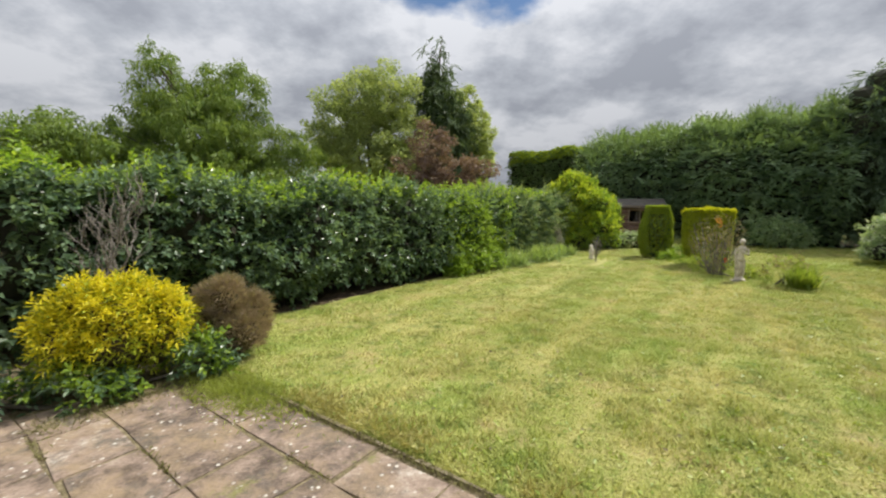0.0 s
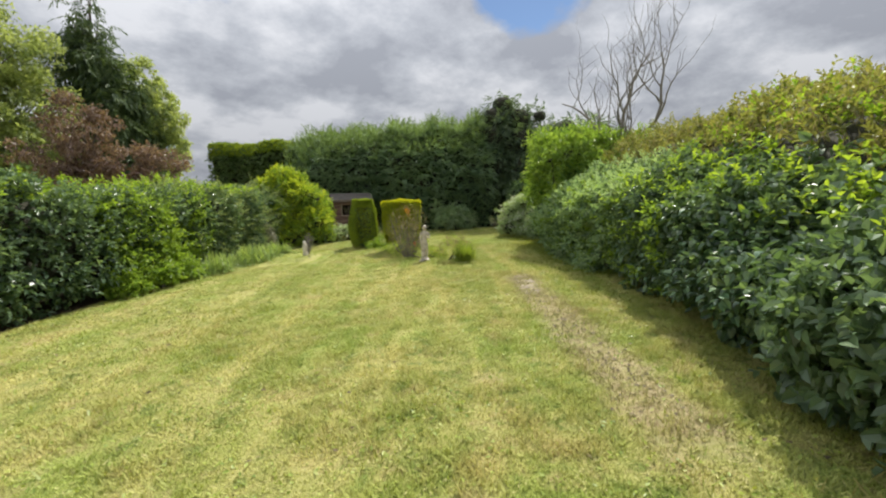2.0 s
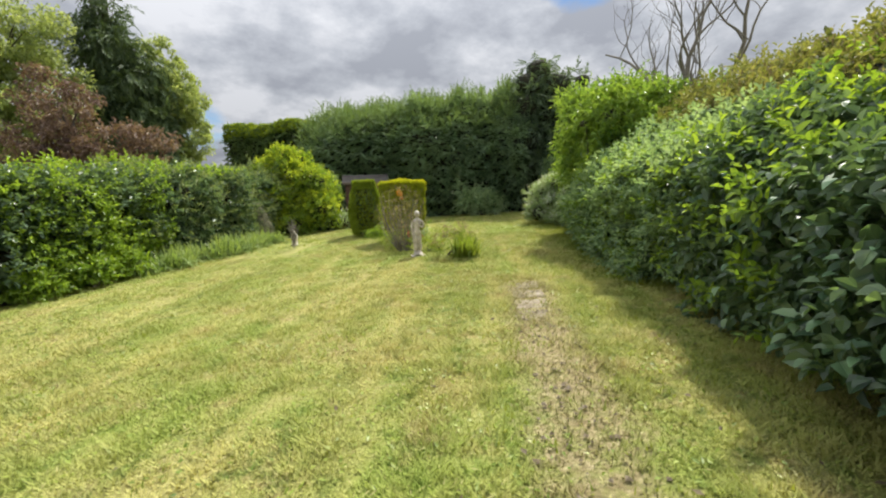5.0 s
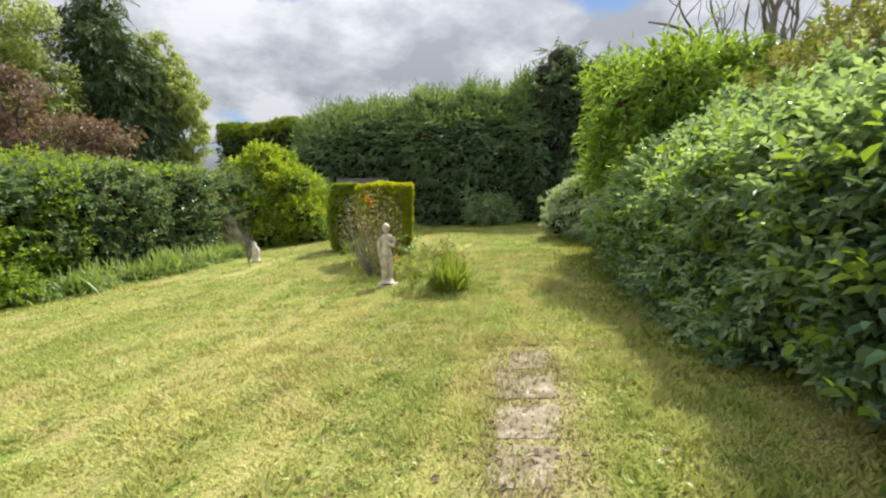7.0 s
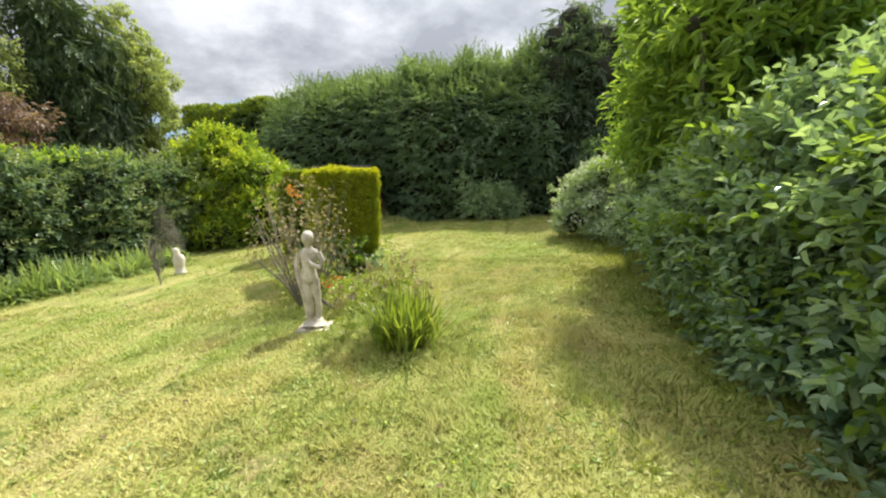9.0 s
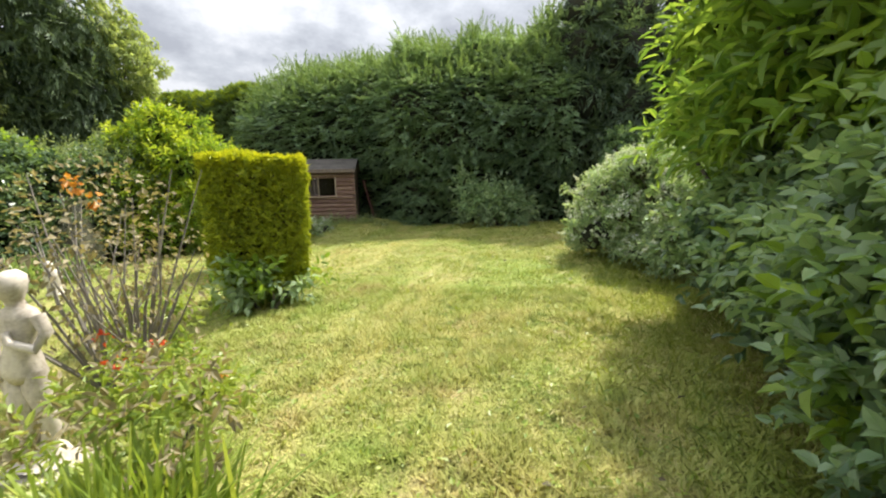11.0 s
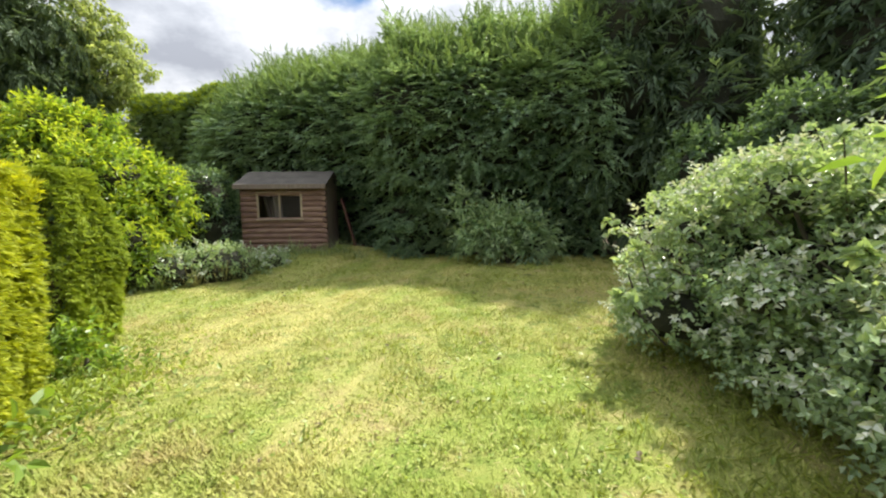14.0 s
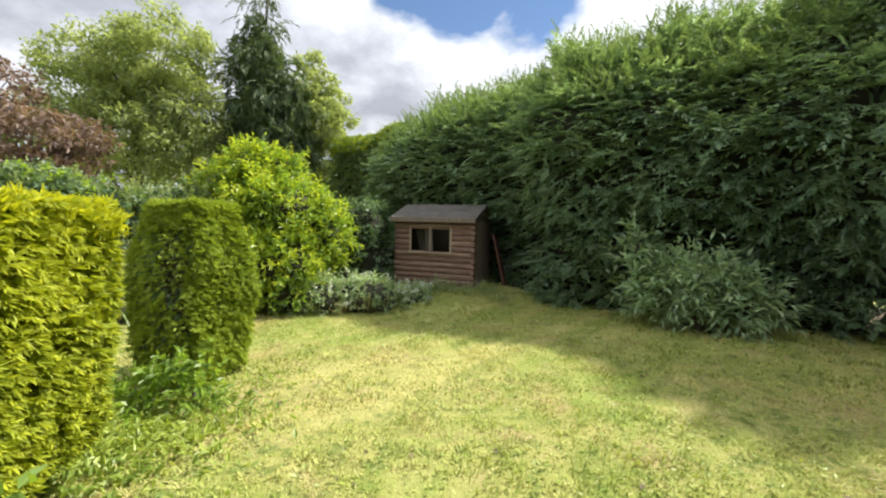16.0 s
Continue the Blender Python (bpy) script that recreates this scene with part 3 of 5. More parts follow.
FELT = rough_mat("grey roofing felt", [(0.3, (0.05, 0.045, 0.04)), (0.7, (0.135, 0.12, 0.105))], 4, 0.95, 0.5, 0.004, 90)
TRIMWOOD = rough_mat("pale weathered window wood", [(0.3, (0.22, 0.16, 0.11)), (0.7, (0.42, 0.33, 0.25))], 4, 0.75, 0.3, 0.004, 40)
CLOTH = rough_mat("faded curtain", [(0.3, (0.12, 0.1, 0.09)), (0.7, (0.24, 0.2, 0.18))], 3, 0.9, 0.2, 0.004, 50)
DARKWOOD = rough_mat("dark shed inside", [(0.3, (0.02, 0.015, 0.012)), (0.7, (0.05, 0.04, 0.03))], 3, 0.9, 0.3, 0.004, 40)
REDDISH = rough_mat("rusty leaning board", [(0.3, (0.1, 0.035, 0.028)), (0.7, (0.19, 0.08, 0.06))], 3, 0.8, 0.3, 0.004, 40)
RENDER = rough_mat("plain rendered wall", [(0.3, (0.5, 0.47, 0.42)), (0.7, (0.64, 0.61, 0.56))], 2, 0.9, 0.3, 0.006, 60)
GLASS, nt, b = material("window glass")
b.inputs["Transmission Weight"].default_value, b.inputs["Roughness"].default_value, b.inputs["IOR"].default_value = 1.0, 0.05, 1.15

# ---------------------------------------------------------------- ground
def ground_axis(lo, hi, fine, far):
    a = list(np.arange(lo, hi, fine))
    out = [a[0] - d for d in (2, 5, 10, 20, 45, 100, 220, far)][::-1] + a + [a[-1] + d for d in (2, 5, 10, 20, 45, 100, 220, far)]
    return np.array(out)


gx, gy = ground_axis(-10, 24, 0.3, 900), ground_axis(-6, 28, 0.3, 900)
GX, GY = np.meshgrid(gx, gy, indexing="ij")
flatpts = np.stack([GX.ravel(), GY.ravel(), np.zeros(GX.size)], 1)
bumps = np.where((np.abs(flatpts[:, 0] - 7) < 17) & (np.abs(flatpts[:, 1] - 11) < 17), 0.018 * lump(flatpts, 1.3), 0)
gu, gv = uv_of(flatpts[:, 0], flatpts[:, 1])
sunk = np.where((gu < 2.0), -0.01, 0.0)
bumps = np.where(gu < 2.3, 0.0, bumps)
flatpts[:, 2] = gz(flatpts[:, 0], flatpts[:, 1]) + bumps + sunk
ny_ = len(gy)
ii, jj = np.meshgrid(np.arange(len(gx) - 1), np.arange(ny_ - 1), indexing="ij")
o = (ii * ny_ + jj).ravel()
ground = new("ground", raw_mesh("ground", flatpts, np.stack([o, o + ny_, o + ny_ + 1, o + 1], 1), flat=False))
ground.data.materials.append(LAWN)
tagged(ground, "sunlit mown lawn with straw-coloured dry patches and a worn track", "lawn", kind="structure")


# ---------------------------------------------------------------- hedges
def hedge_l_wave(u):
    return 0.05 * (np.clip(u, 0, 14) - 7), 0.07 * np.sin(u * 1.1) + 0.05 * np.sin(u * 2.7) - 0.06


LEFT = [(-8.3, 0.0), (-8.3, 1.9), (-7.8, 2.35), (-6.7, 2.38), (-6.2, 2.1), (-6.0, 1.2), (-6.05, 0.5), (-6.35, 0.12)]
hl = thing("hedge", "tall dense dark-green broadleaf hedge along the lawn", "hedge", (*W(6, -6.9), float(gz(*W(6, -6.9)))))
p, n = hedge_points(LEFT[1:], -5, 18, 8200, 0.42, 0.25, 1.8, hedge_l_wave)
part("foliage", sprigs("foliage", p - n * 0.16, n, 0.27, 8, 0.122, 0.078, 0.7, 0.1, 0.8, oval=False), HEDGE_L, hl)
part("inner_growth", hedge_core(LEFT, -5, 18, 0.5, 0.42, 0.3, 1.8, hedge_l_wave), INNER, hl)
p, n = hedge_points(LEFT[2:5], -5, 16, 16000, 0.34, 0.25, 1.6, hedge_l_wave)
part("new_growth", sprigs("new_growth", p[::13], n[::13], 0.2, 7, 0.09, 0.05, 0.5, 0.4, 0.8), YOUNG, hl, "bright yellow-green young shoots on the hedge top")
p, n = hedge_points(LEFT[4:], 8.4, 11.6, 4500, 0.36, 0.2, 1.6, hedge_l_wave)
part("ivy", sprigs("ivy", p[::6], n[::6], 0.26, 7, 0.09, 0.055, 0.7, 0.0, 0.7), LAUREL, hl, "lighter green climber growing through the hedge")


p, n = hedge_points(LEFT[2:], 11.0, 18, 1500, 0.42, 0.15, 1.8, hedge_l_wave)
keep = lump(p, 0.9) > RNG.uniform(-0.5, 0.4, len(p))
part("foliage", sprigs("foliage", p[keep], n[keep], 0.3, 9, 0.08, 0.035, 0.7, 0.25, 0.8), OLIVE, hl, "feathery grey-green growth over the far part")


def hedge_r_wave(u):
    return np.interp(u, [-3, 2, 3, 4, 6, 7.5, 10, 12], [-0.4, -0.32, -0.27, -0.1, 0.27, 0.4, 0.3, 0.3]), 0.10 * np.sin(u * 0.9 + 1) - 0.45 * (1 - smooth(1.5, 6.5, u))



RIGHT = [(3.3, 0.05), (3.1, 0.55), (3.05, 1.25), (3.35, 1.62), (4.1, 2.15), (5.2, 2.8), (6.2, 2.9), (6.9, 2.0), (6.9, 0.0)]
hr = thing("hedge", "overgrown broad-leaved green hedge leaning over the lawn edge", "hedge", (*W(5, 4.6), float(gz(*W(5, 4.6)))))
p, n = hedge_points(RIGHT[:5], -1, 11.6, 50000, 0.34, 0.45, 1.6, hedge_r_wave)
part("foliage", sprigs("foliage", p[::12] - n[::12] * 0.12, n[::12], 0.26, 8, 0.09, 0.062, 0.7, 0.1, 0.8), HEDGE_R, hr)
part("foliage", leaf_cloud("foliage", p[1::3], n[1::3], 0.1, 0.078, 0.4, 0.55, 0.8, 0.55, True, 0.15, 0.25), HEDGE_R, hr)
# shoots in a brighter leaf colour, added to lift the dark face
p, n = hedge_points(RIGHT[:4], 5.5, 11.6, 240, 0.34, 0.1, 1.6, hedge_r_wave)
part("new_growth", sprigs("new_growth", p, n, 0.32, 8, 0.095, 0.055, 0.7, 0.4, 0.6), LAUREL, hr, "lighter green side shoots that brighten the hedge face")
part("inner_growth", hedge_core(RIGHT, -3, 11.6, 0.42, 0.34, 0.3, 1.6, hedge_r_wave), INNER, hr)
p, n = hedge_points(RIGHT[3:7], -3, 7.2, 14500, 0.34, 0.25, 1.6, hedge_r_wave)
part("new_growth", sprigs("new_growth", p[::14], n[::14], 0.22, 8, 0.085, 0.05, 0.5, 0.4, 0.8), YOUNG, hr, "bright yellow-green young shoots on the hedge top")
# light added through leaf colour along the darker stretch of hedge
p, n = hedge_points(RIGHT[:5], 7.5, 11.6, 2600, 0.34, 0.15, 1.6, hedge_r_wave)
part("foliage", sprigs("foliage", p, n, 0.24, 8, 0.08, 0.05, 0.7, 0.15, 0.8), LIT_LEAF, hr, "lightened leafy shoots that brighten the hedge face")
p, n = hedge_points(RIGHT[4:8], -3, 11.6, 3600, 0.36, 0.15, 1.6, hedge_r_wave)
part("foliage", sprigs("foliage", p, n, 0.26, 8, 0.085, 0.045, 0.5, 0.4, 0.8), SCRUB, hr, "rough brownish-green scrub over the hedge top")
p, n = hedge_points(RIGHT[4:7], 0, 9.5, 5200, 0.36, 0.1, 1.6, hedge_r_wave)
part("seed_growth", leaf_cloud("seed_growth", p, n, 0.13, 0.009, 0.6, -0.9, 0.5, 0.5), RUST, hr, "brownish seeding stalks on top of the hedge")


# ---------------------------------------------------------------- far conifer hedge
def cyp_wave(v):
    return 0.75 * (1 - smooth(-2.3, -1.4, v)) + 0.25 * np.sin(v * 1.3), -0.35 * (1 - smooth(-7.0, -4.0, v)) - 0.05 - 1.3 * smooth(3.4, 5.5, v) + 0.16 * np.sin(v * 2.9) + 0.12 * np.sin(v * 5.3)


FAR = [(21.85, 0.0), (21.75, 1.45), (21.3, 1.85), (20.95, 3.0), (21.3, 4.0), (22.5, 5.2), (24.0, 5.95), (25.1, 5.8), (25.6, 4.0), (25.6, 0.0)]
hc = thing("conifer_hedge", "towering dark-green cypress hedge closing the garden", "hedge", (*W(23, 0), float(gz(*W(23, 0)))))
p, n = hedge_points(FAR[:8], -7.6, 3.3, 22000, 0.42, 0.25, 2.0, cyp_wave, True)
shelf = (p[:, 2] * 2.3 + 1.5 * lump(p, 1.1) + 0.5 * lump(p, 3.0)) % 1.0
keep = shelf > RNG.uniform(0.1, 0.75, len(p))
p, n, shelf = p[keep], n[keep], shelf[keep]
p = p + n * (0.2 * shelf - 0.3)[:, None]
part("foliage", fronds("foliage", p, n, 0.4, 10, 0.12, 0.045, 0.85, 0.08, 1.0, 0.0, 0.35), CYPRESS, hc)
p, n = hedge_points(FAR[4:8], -7.6, 3.0, 1500, 0.42, 0.2, 2.0, cyp_wave, True)
part("new_growth", fronds("new_growth", p, n, 0.5, 14, 0.1, 0.03, 0.6, 0.0, 0.7, 0.5), CYPRESS_TOP, hc, "lighter upright shoots along the top")
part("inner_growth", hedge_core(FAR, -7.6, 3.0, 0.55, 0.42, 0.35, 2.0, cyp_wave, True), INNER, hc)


def end_wave(v):
    return 0 * v, 0.08 * np.sin(v * 2.0)


ENDH = [(24.2, 0.0), (24.0, 4.6), (24.4, 5.2), (26.0, 5.3), (26.6, 4.7), (26.6, 0.0)]
he = thing("conifer_hedge", "clipped light-green conifer hedge beyond the garden corner", "hedge", (*W(25.3, -10.4), float(gz(*W(25.3, -10.4)))))
p, n = hedge_points(ENDH, -12.4, -8.0, 12000, 0.2, 0.3, 1.5, end_wave, True)
part("foliage", sprays("foliage", p, n, 0.22, 0.08, 0.7, 0.0, 0.5), CYPRESS_TOP, he)
p, n = hedge_points(ENDH[1:5], -12.4, -8.0, 4800, 0.2, 0.12, 1.5, end_wave, True)
part("new_growth", sprays("new_growth", p, n, 0.2, 0.07, 0.6, -0.4, 0.5), GOLD_GREEN, he, "yellow-green young growth on the clipped top")
part("inner_growth", hedge_core(ENDH, -12.3, -8.1, 0.3, 0.2, 0.4, 1.5, end_wave, True), INNER, he)


# ---------------------------------------------------------------- trees and shrubs
def conifer(name, label, x, y, height, radius, mat, n=9000, low=0.0, spray=0.32, point=1.0):
    z0 = float(gz(x, y))
    t = thing(name, label, "tree", (x, y, z0))
    part("trunk", tubes([[((x, y, z0 - 0.1), 0.2), ((x + 0.1, y, z0 + height * 0.5), 0.12), ((x, y, z0 + height * 0.95), 0.03)]]), BARK, t)
    h = RNG.random(n) ** 0.85
    ang = RNG.uniform(0, 2 * math.pi, n)
    lobes = 1 + 0.22 * np.sin(ang * 3 + h * 9) + 0.16 * np.sin(ang * 5 - h * 17)
    r = radius * np.clip((1 - h) ** point, 0.03, 1) * np.clip(h * 6 + 0.45, 0, 1) * lobes * (1 - 0.45 * RNG.random(n) ** 1.6)
    z = z0 + low + (height - low) * h - 0.25 * r
    pts = np.stack([x + r * np.cos(ang), y + r * np.sin(ang), z], 1)
    nrm = unit(np.stack([np.cos(ang), np.sin(ang), np.full(n, 0.25)], 1))
    part("crown", sprays("crown", pts, nrm, spray, spray * 0.32, 0.7, 0.35, 0.5), mat, t)
    return t


def shrub(name, label, blobs, mats, n, length, width, category="shrub", core=INNER, shrink=0.72, depth=0.4, out=0.6, down=0.2, low=-0.6, oval=True, stems=True, part_name="foliage", simple=False):
    x, y = blobs[0][0][:2]
    z0 = float(gz(x, y))
    t = thing(name, label, category, (x, y, z0))
    bl = [((c[0], c[1], c[2] + z0), r) for c, r in blobs]
    for i, (m, share) in enumerate(mats):
        p, nr = blob_points(bl, int(n * share), depth, low)
        if i:
            top = nr[:, 2] > -0.1
            p, nr = p[top] + nr[top] * 0.05, nr[top]
        keep = p[:, 2] > gz(p[:, 0], p[:, 1]) + 0.03
        part(part_name if i == 0 else "new_growth", sprigs("leaf", p[keep][::7] - nr[keep][::7] * length, nr[keep][::7], length * 2.4, 7, length, width, out, -down * 0.6, 0.7, oval=not simple) if oval else leaf_cloud("leaf", p[keep], nr[keep], length, width, out, down, 0.6, 0.7), m, t)
    if core:
        part("inner_growth", blob_core(bl, shrink), core, t)
    if stems:
        lines = [[((x + 0.1 * math.cos(k * 2.1), y + 0.1 * math.sin(k * 2.1), z0 - 0.05), 0.03),
                  ((c[0] + 0.3 * r[0] * math.cos(k), c[1] + 0.3 * r[1] * math.sin(k), c[2]), 0.012)] for k, (c, r) in enumerate(bl)]
        part("stem", tubes(lines, 6), BARK, t)
    return t


# bright evergreen column in the right border
shoulder = []
for u, v, z, r in ((12.0, 4.15, 1.6, 0.58), (12.8, 4.05, 1.6, 0.58), (13.5, 4.15, 1.6, 0.55), (12.6, 4.6, 1.1, 0.7), (13.0, 4.8, 1.0, 0.7), (11.6, 4.35, 1.9, 0.72), (12.5, 4.15, 2.0, 0.76), (13.15, 4.4, 2.0, 0.72), (11.75, 4.3, 2.55, 0.72), (12.55, 4.05, 2.72, 0.7), (13.1, 4.5, 2.65, 0.65),
                   (12.2, 5.2, 2.5, 0.9), (12.9, 5.4, 1.6, 0.9), (11.7, 5.3, 1.7, 0.9), (12.0, 6.2, 2.45, 0.85), (12.7, 6.9, 2.35, 0.85), (12.4, 6.5, 1.4, 1.0), (13.9, 4.3, 1.95, 0.72), (13.8, 4.4, 2.6, 0.62), (13.8, 4.6, 1.2, 0.7), (13.5, 3.95, 2.3, 0.5), (12.9, 3.65, 3.05, 0.34), (12.1, 4.6, 3.15, 0.36)):
    shoulder.append(((*W(u, v - 0.15), z), (r, r, r * 0.95)))
q, _ = blob_points(shoulder, 30, 0.1)
shoulder += [(tuple(pt), tuple(np.array((1, 1, 0.8)) * RNG.uniform(0.18, 0.32))) for pt in q if pt[2] > 0.5]
shrub("evergreen_shrub", "tall bright-green evergreen shrub with long leaves rising above the border", shoulder, [(COLUMN, 0.95)], 46000, 0.165, 0.055, down=0.25, shrink=0.42)
# leafy shrub between it and the bramble
broad = [((*W(u, v), z), (r, r, r * 0.85)) for u, v, z, r in ((13.2, 4.15, 0.6, 0.75), (12.3, 4.05, 0.55, 0.68), (11.6, 3.95, 0.7, 0.7), (12.9, 4.0, 0.95, 0.5), (12.1, 3.95, 0.95, 0.5), (13.9, 4.4, 0.7, 0.65), (11.4, 4.0, 1.1, 0.5), (13.6, 4.35, 1.1, 0.45))]
# upper leaves take the lightened colour in place of more light
shrub("shrub", "broad-leaved grey-green shrub leaning out of the border", broad, [(HEDGE_R, 0.5), (LIT_LEAF, 0.7)], 30000, 0.09, 0.06, down=0.25, shrink=0.62)
b2 = W(16.0, 4.25)
thicket = [((*W(u, v + 0.25), z), r) for u, v, z, r in ((16.0, 4.0, 0.75, (0.9, 0.9, 0.75)), (16.7, 3.55, 0.75, (0.85, 0.85, 0.72)), (15.2, 4.2, 0.65, (0.8, 0.8, 0.65)), (14.5, 4.4, 0.5, (0.6, 0.6, 0.55)), (17.3, 4.1, 0.72, (0.7, 0.7, 0.7)),
           (16.0, 4.8, 1.15, (1.0, 1.0, 0.6)), (17.1, 4.6, 1.2, (0.8, 0.8, 0.6)), (16.7, 3.6, 1.2, (0.5, 0.5, 0.38)), (15.1, 4.7, 1.35, (0.65, 0.65, 0.42)), (15.0, 3.75, 0.35, (0.55, 0.55, 0.4)), (16.2, 3.0, 0.35, (0.45, 0.45, 0.36)), (15.6, 3.5, 0.22, (0.5, 0.5, 0.32)), (16.6, 3.0, 0.2, (0.45, 0.45, 0.3)), (14.9, 3.75, 0.2, (0.45, 0.45, 0.3)))]
q, _ = blob_points(thicket, 26, 0.1)
thicket += [(tuple(pt), tuple(np.array((1, 1, 0.8)) * RNG.uniform(0.2, 0.36))) for pt in q if pt[2] > 0.2]
bramble = shrub("bramble_bush", "flowering bramble thicket with pale leaves spilling over the lawn", thicket, [(BRAMBLE, 0.85), (PALE, 0.2)], 92000, 0.05, 0.035, down=-0.1, shrink=0.5, simple=True)
q, nq = blob_points(thicket[:11], 170, 0.05)
zb = float(gz(*b2))
canes, cp, cn = [], [], []
for pt, m in zip(q, nq):
    if pt[2] < 0.25:
        continue
    pt = pt + [0, 0, zb]
    m = unit((m + rand3(1)[0] * 0.3)[None])[0]
    k = RNG.uniform(0.12, 0.34)
    line = [pt - m * 0.3 + [0, 0, -0.1], pt + [0, 0, 0.05], pt + m * k * 0.6 + [0, 0, 0.1], pt + m * k + [0, 0, 0.1 - k * 0.35]]
    canes.append([(c, r) for c, r in zip(line, (0.008, 0.007, 0.005, 0.003))])
    for f in np.linspace(0.15, 1, 12):
        s = f * 2
        a = min(int(s), 1)
        cp.append(line[a + 1] * (1 - (s - a)) + line[a + 2] * (s - a))
        cn.append(m)
part("cane", tubes(canes, 4), BARK, bramble, "arching thorny canes")
part("cane_leaf", leaf_cloud("cane_leaf", np.repeat(cp, 2, 0), np.repeat(cn, 2, 0), 0.07, 0.045, 0.3, 0.1, 1.1, 0.7, True), BRAMBLE, bramble)
ex, ey = W(19.2, 4.9)
shrub("elder_bush", "light-green elder leaning out of the dark conifers", [((ex, ey, 1.3), (0.75, 0.75, 0.9)), ((ex + 0.2, ey - 0.3, 2.1), (0.6, 0.6, 0.5)), ((ex - 0.5, ey + 0.5, 1.6), (0.5, 0.5, 0.6)), ((ex + 0.7, ey - 1.0, 1.9), (0.7, 0.7, 0.6))], [(HEDGE_R, 0.9)], 9000, 0.09, 0.05, down=0.2, shrink=0.5)
# laurel at the far end of the dark hedge
shrub("laurel_bush", "rounded bright-green laurel bush beside the far hedge", [((5.9, 18.1, 1.05), (1.6, 1.5, 1.1)), ((5.7, 18.1, 2.0), (1.25, 1.2, 0.85)), ((6.4, 17.6, 1.9), (0.9, 0.9, 0.7)), ((5.6, 17.9, 2.75), (0.5, 0.5, 0.5)), ((6.25, 18.0, 2.6), (0.45, 0.45, 0.5)), ((5.0, 17.8, 2.2), (0.6, 0.6, 0.5)), ((7.0, 17.9, 1.4), (0.7, 0.7, 0.7)), ((5.0, 17.3, 1.2), (0.8, 0.8, 0.8)), ((6.6, 17.1, 0.9), (0.8, 0.7, 0.7)), ((5.5, 17.0, 0.45), (0.9, 0.7, 0.55)), ((6.7, 17.2, 0.4), (0.8, 0.7, 0.5)), ((4.8, 17.6, 0.5), (0.8, 0.8, 0.6))],
      [(LAUREL, 0.75), (LAUREL_TIP, 0.45)], 40000, 0.13, 0.055, down=0.0, shrink=0.68, simple=True)
shrub("shrub", "dark evergreen shrub beside the shed", [((7.5, 19.4, 0.8), (0.95, 0.9, 0.9)), ((7.5, 19.4, 1.5), (0.8, 0.8, 0.7))], [(HEDGE_L, 1.0)], 7000, 0.1, 0.055, simple=True)
shrub("low_scrub", "low pale scrubby weeds on the lawn corner", [((8.1, 17.4, 0.2), (0.85, 0.6, 0.5)), ((7.2, 17.2, 0.2), (0.8, 0.6, 0.45)), ((8.9, 17.9, 0.1), (0.6, 0.5, 0.35))], [(BRAMBLE, 0.8), (PALE, 0.12)], 7000, 0.07, 0.035, down=-0.2)
under = [((*W(u - 0.2, v), z), r) for u, v, z, r in ((21.2, 1.4, 0.5, (0.6, 0.6, 0.5)), (21.2, 0.8, 0.45, (0.5, 0.5, 0.45)), (21.2, 1.95, 0.42, (0.42, 0.42, 0.4)), (21.2, 0.5, 1.15, (0.2, 0.2, 0.42)), (21.1, 1.6, 0.8, (0.35, 0.3, 0.25)), (21.1, 1.0, 0.85, (0.35, 0.3, 0.3)))]
# bramble and lightened leaf colours stand in for light under the overhang
shrub("undergrowth_laurel", "low laurel with long leaves under the cypress hedge", under, [(BRAMBLE, 0.9), (LIT_LEAF, 0.4)], 3600, 0.19, 0.06, down=0.3, shrink=0.45, simple=True)

